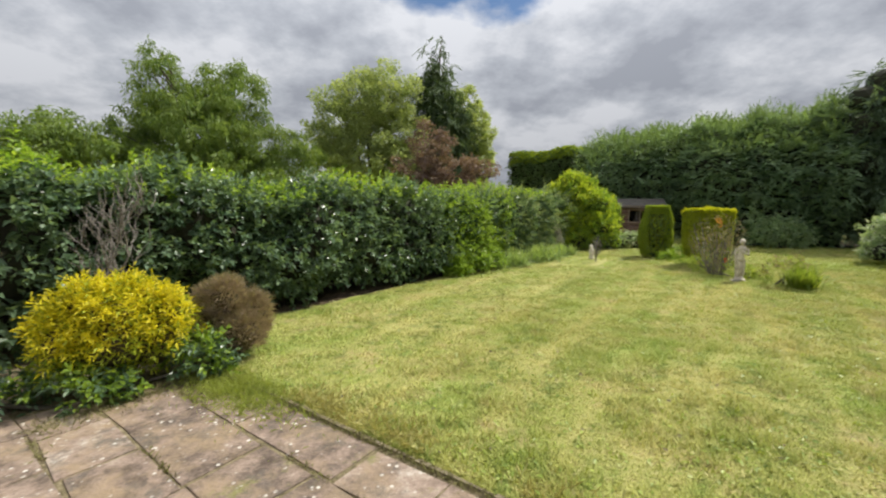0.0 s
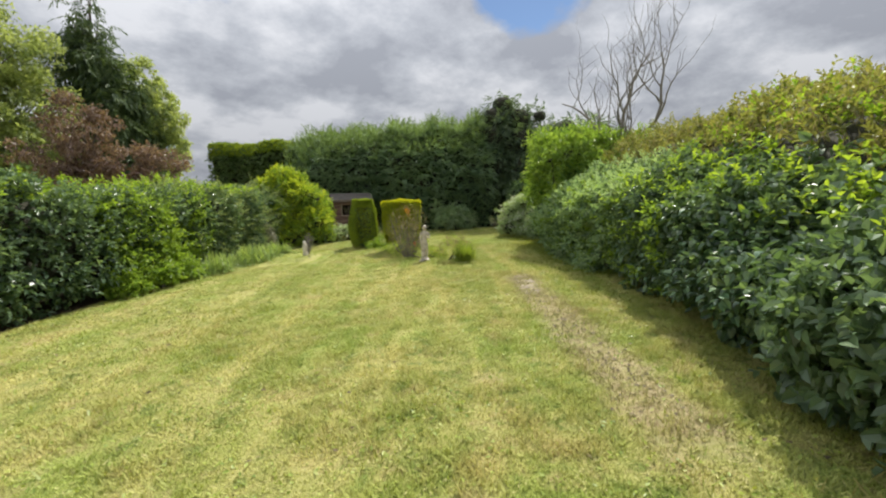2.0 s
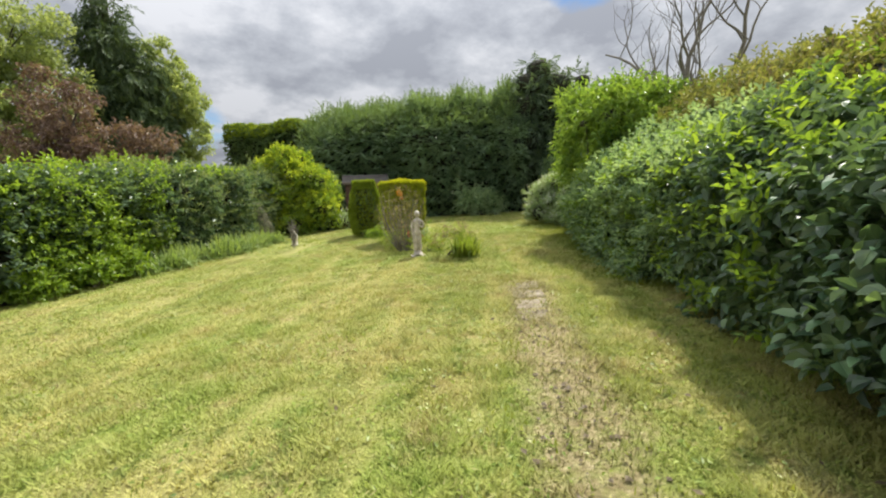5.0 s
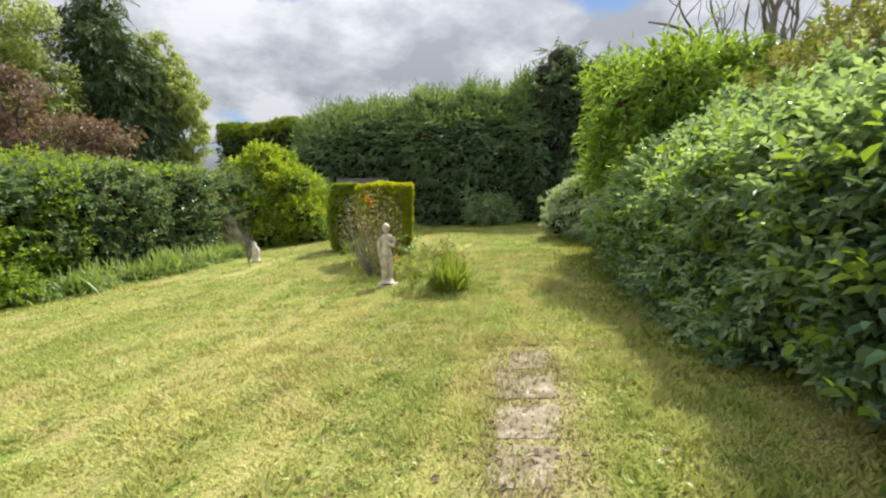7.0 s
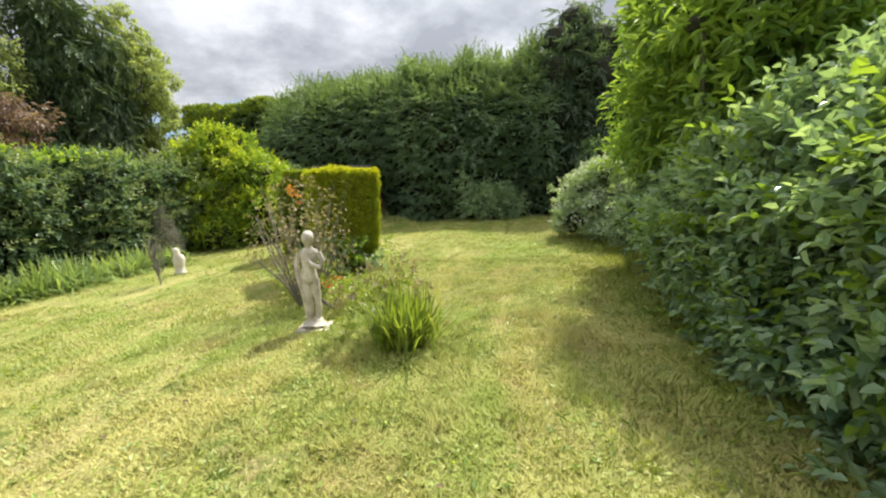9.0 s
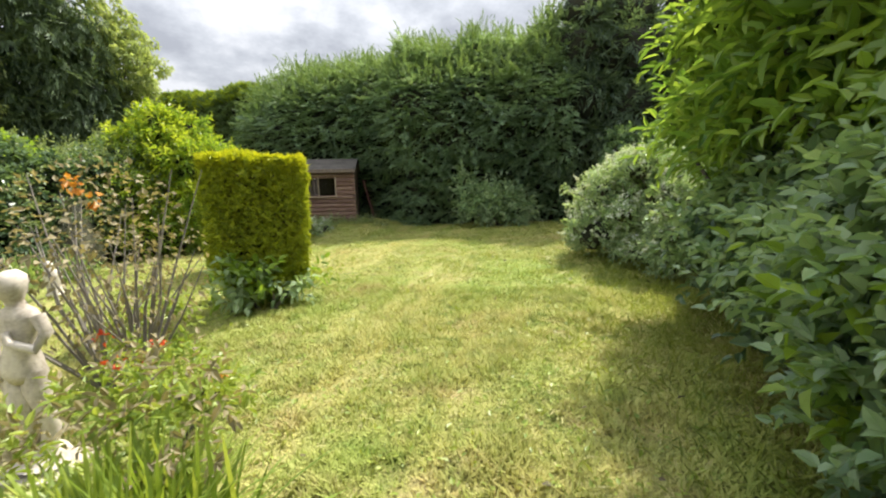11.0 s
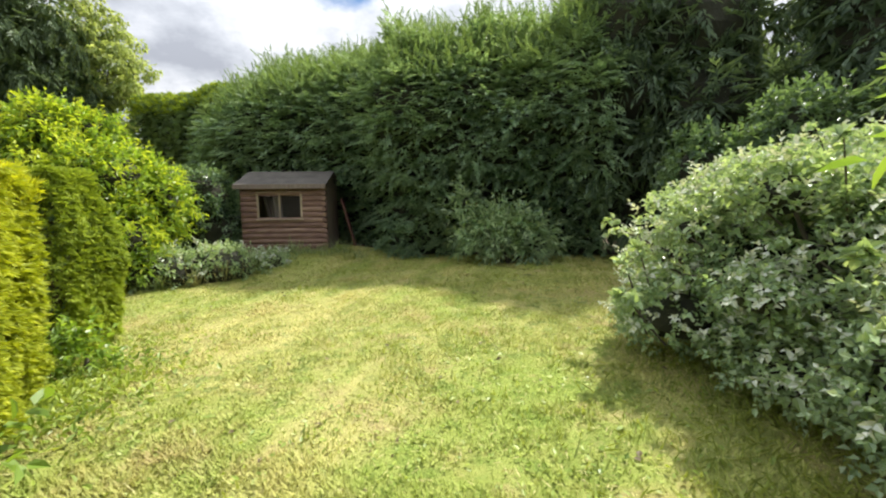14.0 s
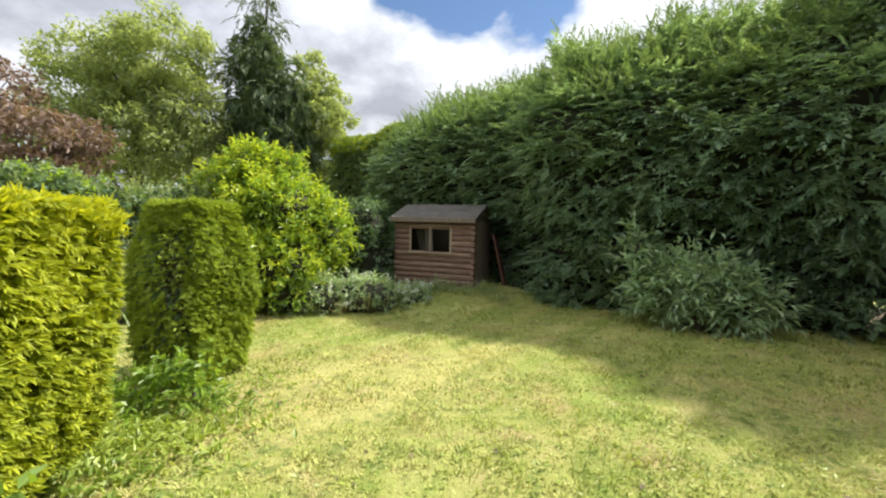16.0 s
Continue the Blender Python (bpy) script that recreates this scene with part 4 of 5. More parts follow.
# clipped conifer blocks on the lawn
def clipped_block(label, x, y, rz, half, height, mat_body, mat_top, seed, low=0.17, dome=0.0, thin_side=False):
    z0 = float(gz(x, y))
    t = thing("clipped_conifer", label, "topiary", (x, y, z0), rz, "pair of clipped conifers")
    n = 27000
    k = RNG.choice(5, n, p=[0.21, 0.21, 0.21, 0.21, 0.16])
    a, c = RNG.uniform(-1, 1, n), RNG.random(n)
    ax = np.array([[1, 0], [-1, 0], [0, 1], [0, -1], [0, 0]])[k]
    tz = np.where(k == 4, 1.0, low + (1 - low) * c)
    lx = np.where(k == 4, a, np.where(ax[:, 0] != 0, ax[:, 0], a))
    ly = np.where(k == 4, RNG.uniform(-1, 1, n), np.where(ax[:, 1] != 0, ax[:, 1], a))
    d = np.maximum(np.abs(lx), np.abs(ly))
    corner = (np.abs(lx) ** 5 + np.abs(ly) ** 5) ** (1 / 5)
    s = half * np.where(k == 4, 1, d / corner * 1.0) * (0.74 + 0.27 * np.sin(np.clip(tz * 1.9, 0, 1.5708))) * (1 - dome * smooth(0.45, 1.0, tz))
    pts = np.stack([lx * s, ly * s, tz * height - np.where(k == 4, (0.06 + 0.3 * dome) * d ** 4, 0)], 1)
    nrm = unit(np.stack([ax[:, 0] + lx * 0.15, ax[:, 1] + ly * 0.15, np.where(k == 4, 1.0, 0.1)], 1))
    pts += nrm * (0.085 * lump(pts + seed, 3.4) - 0.12 * RNG.random(n) ** 2)[:, None]
    side = k < 4
    # one side is thinned so the core shows, which deepens its shade
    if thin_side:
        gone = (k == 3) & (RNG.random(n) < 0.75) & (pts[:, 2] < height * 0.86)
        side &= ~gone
    part("foliage", sprays("foliage", pts[side], nrm[side], 0.066, 0.018, 0.7, 0.05, 0.7), mat_body, t, local=True)
    top = (k == 4) | (pts[:, 2] > height * 0.93)
    part("new_growth", sprays("new_growth", pts[top], nrm[top] * 0.5 + [0, 0, 0.5], 0.07, 0.018, 0.6, -0.5, 0.6), mat_top, t, "golden-yellow clipped top growth", True)
    c = half * (0.66 - 0.4 * dome)
    bm = box_bm(-c, -c, 0.36, c, c, height - 0.16 - 0.2 * dome, 0.14)
    part("inner_growth", bm, INNER_BROWN, t, local=True)
    # darker leaves on the thinned side put its shade into the colour
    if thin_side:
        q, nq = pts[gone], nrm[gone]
        part("ivy", leaf_cloud("ivy", q[::7] - nq[::7] * 0.06, nq[::7], 0.075, 0.045, 0.5, 0.5, 0.7, 0.5, True), HEDGE_R, t, "dark leaves that deepen the shade on the thinned side", True)
    part("trunk", tubes([[((0.02 * q, 0.05 * q, -0.05), 0.05), ((0.06 * q, -0.05 * q, 0.4), 0.035)] for q in (-2, -1, 1, 2)]), BARK, t, local=True)
    return t


clipped_block("square clipped golden conifer with a yellow flat top", 7.57, 11.64, 8, 0.485, 1.6, GOLD, GOLD_TIP, 1.0)
clipped_block("square clipped green conifer with a rounded top", 7.25, 13.8, -15, 0.47, 1.72, GOLD_GREEN, GOLD_GREEN, 4.0, 0.05, 0.36, True)

# shrubs by the patio
shrub("golden_shrub", "bright golden-yellow evergreen shrub at the patio edge", [((-3.25, 3.92, 0.5), (0.44, 0.42, 0.48)), ((-3.5, 3.72, 0.45), (0.3, 0.3, 0.4)), ((-2.97, 4.08, 0.47), (0.3, 0.3, 0.42)), ((-3.2, 3.83, 0.76), (0.3, 0.3, 0.25)), ((-3.05, 4.0, 0.8), (0.16, 0.16, 0.24)), ((-3.42, 3.75, 0.78), (0.17, 0.17, 0.22)), ((-3.62, 3.68, 0.62), (0.15, 0.15, 0.22)), ((-2.82, 4.12, 0.66), (0.15, 0.15, 0.2))], [(GOLD, 0.5), (YELLOW, 0.8)], 20000, 0.075, 0.02, core=INNER_BROWN, out=0.5, down=-0.7, shrink=0.78, low=-0.8)
shrub("heather_shrub", "rounded dry brown heather bush on the lawn corner", [((-2.52, 4.72, 0.36), (0.31, 0.31, 0.36)), ((-2.34, 4.85, 0.42), (0.22, 0.22, 0.3)), ((-2.72, 4.75, 0.5), (0.24, 0.24, 0.32)), ((-2.52, 4.62, 0.66), (0.2, 0.2, 0.24)), ((-2.34, 4.6, 0.3), (0.25, 0.25, 0.26)), ((-2.66, 4.95, 0.68), (0.16, 0.16, 0.2))], [(HEATH, 1.0), (RUST, 0.25)], 16000, 0.08, 0.008, core=INNER_BROWN, out=0.8, down=-0.4, shrink=0.8, oval=False)
shrub("ground_cover", "low leafy green plants under the golden shrub", [((-3.35, 3.55, 0.08), (0.55, 0.35, 0.22)), ((-2.55, 4.15, 0.1), (0.35, 0.3, 0.34)), ((-3.85, 3.2, 0.1), (0.3, 0.25, 0.25))], [(HEDGE_R, 0.6), (LAUREL, 0.5)], 3000, 0.075, 0.04, core=None)

# purple-leaved tree, willow, broadleaf and dark conifer behind the hedge
def tree(name, label, x, y, crown, mat, n, leaf, trunk_r, extra=None, down=0.3, width=0.5, fan=False):
    z0 = float(gz(x, y))
    t = thing(name, label, "tree", (x, y, z0))
    top = max(c[2] for c, r in crown)
    trunk_r *= 0.7
    lines = [[((x, y, z0 - 0.1), trunk_r), ((x + 0.15, y, z0 + top * 0.35), trunk_r * 0.75), ((x, y + 0.1, z0 + top * 0.9), trunk_r * 0.25)]]
    for c, r in crown:
        a = np.array((x + 0.1, y, z0 + c[2] * 0.4))
        b = np.array((c[0], c[1], z0 + c[2]))
        mid = (a + b) / 2 + np.array((0, 0, 0.12 * c[2]))
        lines.append([(a, trunk_r * 0.5), (mid, trunk_r * 0.3), (b, trunk_r * 0.12)])
        for k in range(4):
            tip = b + np.array(r) * unit(rand3(1))[0] * 0.8
            lines.append([(mid, trunk_r * 0.2), ((mid + tip) / 2 + [0, 0, 0.2], trunk_r * 0.12), (tip, trunk_r * 0.03)])
    part("trunk", tubes(lines, 7), BARK, t)
    if extra:
        part("inner_growth", blob_core(extra, 0.72), INNER, t)
    small = []
    for c, r in crown:
        m = int(64 * r[0] * r[1] / 2)
        q, _ = blob_points([((c[0], c[1], z0 + c[2]), r)], max(10, m), 0.55)
        small += [(pt, np.array((1, 1, 0.75)) * RNG.uniform(0.16, 0.36) * min(r) ** 0.6) for pt in q]
    p, nr = blob_points(small, n, 0.7)
    if fan:
        crown_mesh = fronds("crown", p[::8], nr[::8], leaf * 1.9, 9, leaf * 0.75, leaf * 0.2, 0.6, down * 0.7, 0.6)
    else:
        crown_mesh = leaf_cloud("crown", p, nr, leaf, leaf * width, 0.5, down, 0.8, 0.7)
    part("crown", crown_mesh, mat, t)
    return t


tree("purple_tree", "purple-leaved tree behind the hedge", -0.3, 18.2, [((-0.6, 18.2, 4.6), (1.0, 1.0, 1.0)), ((-1.3, 18.0, 3.4), (1.2, 1.1, 0.9)), ((0.6, 18.2, 3.5), (1.3, 1.1, 0.9)), ((1.6, 18.0, 3.4), (0.9, 0.9, 0.7)), ((-0.2, 18.0, 2.6), (2.0, 1.2, 0.9))], MAPLE, 12000, 0.13, 0.14)
tree("willow_tree", "light-green willow with feathery drooping foliage", -12.4, 21.6, [((-14.0, 20.8, 7.9), (1.4, 1.4, 2.0)), ((-14.2, 20.6, 9.3), (0.5, 0.5, 0.9)), ((-11.3, 22.3, 8.0), (1.7, 1.6, 2.0)), ((-12.8, 21.5, 5.8), (2.8, 2.4, 2.4)), ((-10.1, 22.7, 5.4), (1.4, 1.4, 1.9)), ((-15.4, 20.0, 5.2), (1.4, 1.4, 1.8)), ((-8.6, 23.4, 5.0), (1.6, 1.5, 1.4)), ((-12.0, 21.8, 3.8), (3.4, 2.4, 1.6))], WILLOW, 60000, 0.26, 0.3, down=0.9, width=0.22)
tree("tree", "low green tree beyond the hedge", -17.0, 18.2, [((-17.0, 18.0, 4.8), (1.8, 1.6, 1.4)), ((-15.5, 18.5, 4.4), (1.5, 1.5, 1.3)), ((-18.6, 17.2, 4.3), (1.5, 1.4, 1.3))], WILLOW, 12000, 0.24, 0.2, down=0.6, width=0.3)
tree("broadleaf_tree", "large round-crowned green broadleaf tree", -5.0, 27.6, [((-6.8, 27.0, 7.4), (2.2, 2.0, 2.4)), ((-3.6, 27.8, 9.4), (2.0, 2.0, 2.1)), ((-5.4, 27.3, 8.9), (2.0, 2.0, 2.2)), ((-2.9, 28.2, 7.0), (1.9, 1.9, 2.2)), ((-5.0, 27.5, 5.4), (3.0, 2.4, 1.8)), ((-7.2, 26.7, 5.2), (1.5, 1.6, 1.6)), ((-3.2, 28.0, 5.0), (1.8, 1.8, 1.8))], BROADLEAF, 46000, 0.19, 0.3)
tree("dark_conifer_tree", "tall dark conical conifer with drooping sprays", -0.6, 30.3, [((-0.35, 30.3, 13.3), (0.5, 0.5, 1.5)), ((-1.1, 30.3, 12.3), (0.55, 0.55, 1.4)), ((-0.5, 30.3, 11.6), (1.0, 1.0, 1.5)), ((-0.6, 30.3, 10.0), (1.6, 1.5, 1.7)), ((-0.2, 30.2, 8.2), (2.0, 1.8, 1.8)), ((-0.6, 30.2, 6.6), (1.9, 1.8, 1.6)), ((0.8, 30.2, 6.2), (1.4, 1.4, 1.8)), ((-0.3, 30.2, 4.6), (2.4, 2.0, 1.8)), ((1.2, 30.4, 8.0), (0.8, 0.8, 1.2)), ((0.2, 30.2, 3.0), (2.6, 2.0, 1.4))], CONIFER, 52000, 0.38, 0.3, None, 0.9, 0.25, fan=True)
tree("tree", "green tree beside the tall dark conifer", 1.6, 31.5, [((1.5, 31.4, 9.3), (1.3, 1.3, 1.5)), ((2.3, 31.2, 7.6), (1.5, 1.5, 1.7)), ((2.7, 31.3, 5.8), (1.3, 1.3, 1.6)), ((1.2, 31.3, 4.4), (1.6, 1.5, 1.5))], BROADLEAF, 17000, 0.2, 0.2, down=0.7)

fir_x, fir_y = W(22.8, 4.2)
fir = []
for u, v, z, r in ((22.8, 4.1, 6.35, 0.75), (22.6, 3.6, 5.7, 0.85), (22.8, 4.9, 5.6, 0.95), (22.5, 6.0, 5.7, 0.45), (22.4, 3.5, 4.6, 1.05), (22.4, 4.9, 4.3, 1.35), (22.3, 3.7, 3.3, 1.15), (22.2, 5.1, 2.8, 1.5), (22.5, 3.9, 1.9, 1.15), (22.3, 5.3, 1.3, 1.4), (22.5, 4.0, 0.8, 1.0), (23.6, 4.4, 3.6, 1.5), (23.6, 5.6, 4.2, 1.3)):
    wx, wy = W(u, v)
    fir.append(((wx - fir_x, wy - fir_y, z), (r, r, r * 0.85)))
for lab, (fx, fy), blobs in (("blackish fir in the garden corner", (fir_x, fir_y), fir),
                         ("blackish conifer behind the border", W(21.2, 6.9), [((0, 0, 4.4), (1.0, 1.0, 1.0)), ((0.4, -0.4, 3.4), (1.5, 1.5, 1.1)), ((0, 0, 2.2), (1.8, 1.8, 1.2)), ((0, 0, 1.0), (1.8, 1.8, 1.0))]),
                         ("dark conifer behind the bramble", W(18.3, 7.2), [((0, 0, 3.5), (1.0, 1.0, 0.9)), ((0.3, -0.3, 2.5), (1.6, 1.6, 1.1)), ((0, 0, 1.2), (1.7, 1.7, 1.1))])):
    tree("dark_fir_tree", lab, fx, fy, [((fx + c[0], fy + c[1], c[2]), r) for c, r in blobs], FIR, 34000, 0.28, 0.2, [((fx + c[0], fy + c[1], c[2] + float(gz(fx, fy))), r) for c, r in blobs], 0.5, 0.3, fan=True)

fw = []
for k in range(46):
    a = radians(-75 + k * 3.6 + RNG.uniform(-1, 1))
    d = RNG.uniform(58, 85)
    hgt = RNG.uniform(3.0, 5.5)
    fw.append(((d * math.sin(a), d * math.cos(a), hgt * 0.45), (RNG.uniform(3, 5), RNG.uniform(3, 5), hgt * 0.6)))
p, nr = blob_points(fw, 16000, 0.5)
woods = new("far_woods", leaf_cloud("far_woods", p, nr, 0.8, 0.5, 0.5, 0.2, 0.8, 0.7))
woods.data.materials.append(BROADLEAF)
tagged(woods, "distant low line of green trees", "woods", kind="stuff")


def contorted(name, label, x, y, height, seed, r0=0.11):
    rs = random.Random(seed)
    z0 = float(gz(x, y))
    t = thing(name, label, "tree", (x, y, z0))
    lines = []

    def grow(p, d, length, r, level):
        line, q = [(p.copy(), r)], p.copy()
        steps = 7
        for i in range(steps):
            d = (d + Vector((rs.uniform(-1, 1), rs.uniform(-1, 1), rs.uniform(-0.35, 0.75))) * 0.42 + Vector((0, 0, 0.1))).normalized()
            q = q + d * length / steps
            line.append((q.copy(), r * (1 - 0.72 * (i + 1) / steps)))
            if level < 3 and i > 0 and rs.random() < 0.8:
                side = Vector((rs.uniform(-1, 1), rs.uniform(-1, 1), rs.uniform(0.0, 1.2))).normalized()
                grow(q, (d * 0.5 + side).normalized(), length * rs.uniform(0.45, 0.65), max(0.006, line[-1][1] * 0.62), level + 1)
        lines.append(line)

    grow(Vector((x, y, z0 - 0.1)), Vector((0.05, 0, 1)), height * 0.62, r0, 0)
    part("trunk", tubes([[(np.array(p), r) for p, r in ln] for ln in lines], 6), GREYBARK, t)
    for k in range(3):
        a = k * 2.1 + seed
        lines.clear()
        grow(Vector((x, y, z0 + height * 0.42)), Vector((math.cos(a) * 0.6, math.sin(a) * 0.6, 0.9)).normalized(), height * 0.55, r0 * 0.6, 1)
        part("limb", tubes([[(np.array(p), r) for p, r in ln] for ln in lines], 6), GREYBARK, t)
    return t


contorted("contorted_tree", "bare leafless tree with twisting grey branches behind the hedge", *W(12.5, 5.8), 5.8, 12)
contorted("dead_sapling", "small bare grey sapling in front of the hedge", -3.95, 4.75, 1.7, 8, 0.028)
contorted("bare_climber", "thin bare twisting stem on the lawn", 4.8, 12.65, 0.62, 5, 0.009)

# rose bush, sword-leaved clump and statues on the lawn
rose = thing("rose_bush", "straggly dry rose bush with thorny stems and orange blooms", "shrub", (6.7, 9.85, float(gz(6.7, 9.85))))
rl = []
for k in range(40):
    a, hgt = RNG.uniform(0, 6.28), RNG.uniform(0.6, 1.45)
    s = RNG.uniform(0.15, 0.7)
    z0 = float(gz(6.7, 9.85))
    rl.append([((6.7 + 0.1 * math.cos(a), 9.85 + 0.1 * math.sin(a), z0 - 0.03), 0.012), ((6.7 + s * 0.6 * math.cos(a + 0.3), 9.85 + s * 0.6 * math.sin(a + 0.3), z0 + hgt * 0.5), 0.008), ((6.7 + s * math.cos(a), 9.85 + s * math.sin(a), z0 + hgt), 0.003)])
part("stem", tubes(rl, 5), GREYBARK, rose)
p, nr = blob_points([((6.7, 9.85, 0.8), (0.55, 0.55, 0.62))], 950, 0.8)
part("foliage", leaf_cloud("foliage", p, nr, 0.05, 0.03), RUST, rose)
p, nr = blob_points([((6.62, 9.75, 1.3), (0.05, 0.05, 0.04)), ((6.7, 9.8, 1.2), (0.03, 0.03, 0.03))], 30, 0.5)
part("flower", leaf_cloud("flower", p, nr, 0.045, 0.04), ORANGE, rose, "orange rose bloom")


def sword_clump(label, x, y, n, height, spread, mat, group="", lean_most=0.6, arch=0.6, wide=0.016):
    z0 = float(gz(x, y))
    t = thing("strap_leaf_plant", label, "plant", (x, y, z0), 0, group)
    a = RNG.uniform(0, 6.28, n)
    base = np.stack([x + spread * 0.35 * RNG.normal(size=n) * 0.6, y + spread * 0.35 * RNG.normal(size=n) * 0.6, np.full(n, z0)], 1)
    lean = RNG.uniform(0.05, lean_most, n)
    way = unit(np.stack([np.cos(a) * lean, np.sin(a) * lean, np.ones(n)], 1))
    L = height * RNG.uniform(0.6, 1.15, n)
    rad = np.stack([np.cos(a), np.sin(a), 0 * a], 1)
    side = np.stack([-np.sin(a), np.cos(a), 0 * a], 1) * (0.5 * wide * RNG.uniform(0.7, 1.2, n))[:, None]
    sag = (lean * arch * RNG.uniform(0.6, 1.2, n))[:, None]
    rows = []
    for f, w in ((0, 0.7), (0.3, 1.0), (0.6, 0.95), (0.85, 0.6), (1.0, 0.06)):
        c = base + way * (L * f)[:, None] + rad * (L * f * f)[:, None] * sag * 0.5 - np.array([0, 0, 1.0]) * (L * f * f)[:, None] * sag * 0.6
        c[:, 2] = np.maximum(c[:, 2], z0 + 0.015)
        rows += [c - side * w, c + side * w]
    o = np.arange(n)[:, None] * 10
    faces = np.concatenate([o + [2 * k, 2 * k + 1, 2 * k + 3, 2 * k + 2] for k in range(4)])
    part("foliage", raw_mesh("foliage", np.stack(rows, 1).reshape(-1, 3), faces), mat, t)
    return t


sword_clump("clump of upright sword-shaped leaves in the lawn", 7.2, 8.0, 620, 0.52, 0.46, IRIS, "", 0.75, 0.7)
shrub("flowering_plant", "leafy perennial with dry seed heads beside the sword-leaved clump", [((7.05, 8.4, 0.25), (0.36, 0.3, 0.36)), ((7.3, 8.3, 0.35), (0.25, 0.25, 0.3))], [(IRIS, 0.45), (RUST, 0.4)], 1300, 0.055, 0.022, core=None)
for u, dv, sz in ((10.5, -0.1, 0.4), (11.1, 0.1, 0.55), (11.6, -0.15, 0.6), (12.2, 0.05, 0.5), (12.75, 0.2, 0.66), (13.3, -0.05, 0.6), (13.8, 0.12, 0.5), (14.4, 0.0, 0.55), (14.9, 0.15, 0.45)):
    x, y = W(u, -5.75 + 0.05 * (u - 7) + dv)
    sword_clump("low arching strap-leaved clump at the foot of the hedge", x, y, 260, sz, 0.6 + 0.5 * sz, STRAP, "clumps along the hedge foot", 1.0, 1.3, 0.026)
lx, ly = W(9.4, -5.75)
shrub("leafy_perennial", "low bright-green leafy plants at the hedge foot", [((lx, ly, 0.25), (0.5, 0.4, 0.35)), ((*W(8.6, -5.85), 0.2), (0.4, 0.35, 0.3)), ((*W(10.2, -5.7), 0.25), (0.45, 0.4, 0.35))], [(LAUREL, 1.0)], 3500, 0.08, 0.05, core=None)
shrub("weed_patch", "broad-leaved weeds under the clipped conifer", [((7.6, 11.15, 0.2), (0.2, 0.15, 0.32)), ((7.35, 11.1, 0.25), (0.16, 0.15, 0.38)), ((7.95, 11.25, 0.2), (0.22, 0.16, 0.25))], [(BRAMBLE, 0.5), (LAUREL, 0.3)], 620, 0.12, 0.065, core=None)
shrub("weed_patch", "broad-leaved weeds under the clipped conifer", [((7.6, 13.1, 0.15), (0.45, 0.3, 0.3)), ((7.2, 12.9, 0.12), (0.4, 0.3, 0.22))], [(LAUREL, 1.0)], 700, 0.08, 0.045, core=None)
red = shrub("red_flowers", "low plants with red blooms by the rose bush", [((7.0, 9.4, 0.14), (0.36, 0.32, 0.26)), ((7.3, 9.15, 0.1), (0.22, 0.2, 0.2)), ((6.75, 10.4, 0.14), (0.4, 0.35, 0.3))], [(IRIS, 1.0)], 1500, 0.06, 0.03, core=None)
for fx_, fy_, fz_, kind in ((6.93, 9.42, 0.3, RED), (6.98, 9.5, 0.36, RED), (6.82, 9.3, 0.34, RED), (7.33, 9.13, 0.2, ORANGE), (6.72, 9.55, 0.42, RED)):
    p, nr = blob_points([((fx_, fy_, fz_ + float(gz(fx_, fy_))), (0.035, 0.035, 0.028))], 16, 0.5)
    part("flower", leaf_cloud("flower", p, nr, 0.036, 0.024, oval=True), kind, red, "red bloom" if kind is RED else "orange bloom")
dx, dy = 4.54, 16.1
shrub("dead_shrub", "grey-white dead twiggy shrub leaning in front of the hedge", [((dx, dy, 0.3), (0.26, 0.26, 0.35)), ((dx - 0.1, dy, 0.65), (0.24, 0.24, 0.35)), ((dx - 0.2, dy + 0.05, 1.0), (0.18, 0.18, 0.28))], [(GREYTWIG, 1.0)], 5200, 0.09, 0.007, core=GREYBARK, out=0.4, down=-0.3, shrink=0.62, oval=False)

for k in range(7):
    sword_clump("tuft of tall uncut grass at the shed foot", 8.9 + 0.3 * k, 18.5 - 0.08 * k + 0.22 * math.sin(k * 3.0), 80, 0.24 + 0.1 * (k * 7 % 3), 0.6, OLIVE, "grass tufts by the shed", 0.9, 0.9, 0.01)
for x, y, h in ((8.3, 17.15, 0.5), (7.75, 17.0, 0.45), (8.75, 17.5, 0.42), (9.0, 17.9, 0.4), (7.2, 16.85, 0.4)):
    sword_clump("clump of tall pale seeding grass in the lawn corner", x, y, 130, h, 0.55, STRAW if h > 0.42 else OLIVE, "wild grass in the lawn corner", 0.8, 0.9, 0.008)


def lathe(rings, sides=20):
    """Stacked ellipses (x, y, z, rx, ry) closed at both ends."""
    verts, faces = [], []
    for x, y, z, rx, ry in rings:
        verts += [(x + rx * math.cos(2 * math.pi * k / sides), y + ry * math.sin(2 * math.pi * k / sides), z) for k in range(sides)]
    for i in range(len(rings) - 1):
        faces += [(i * sides + k, i * sides + (k + 1) % sides, (i + 1) * sides + (k + 1) % sides, (i + 1) * sides + k) for k in range(sides)]
    bm = bmesh.new()
    bv = [bm.verts.new(v) for v in verts]
    for q in faces:
        bm.faces.new([bv[i] for i in q])
    bm.faces.new(bv[:sides][::-1])
    bm.faces.new(bv[-sides:])
    for q in bm.faces:
        q.smooth = True
    return bm


def add_tube(bm, line, sides=10):
    me = tubes([[(np.array(p, float), r) for p, r in line]], sides)
    bm.from_mesh(me)


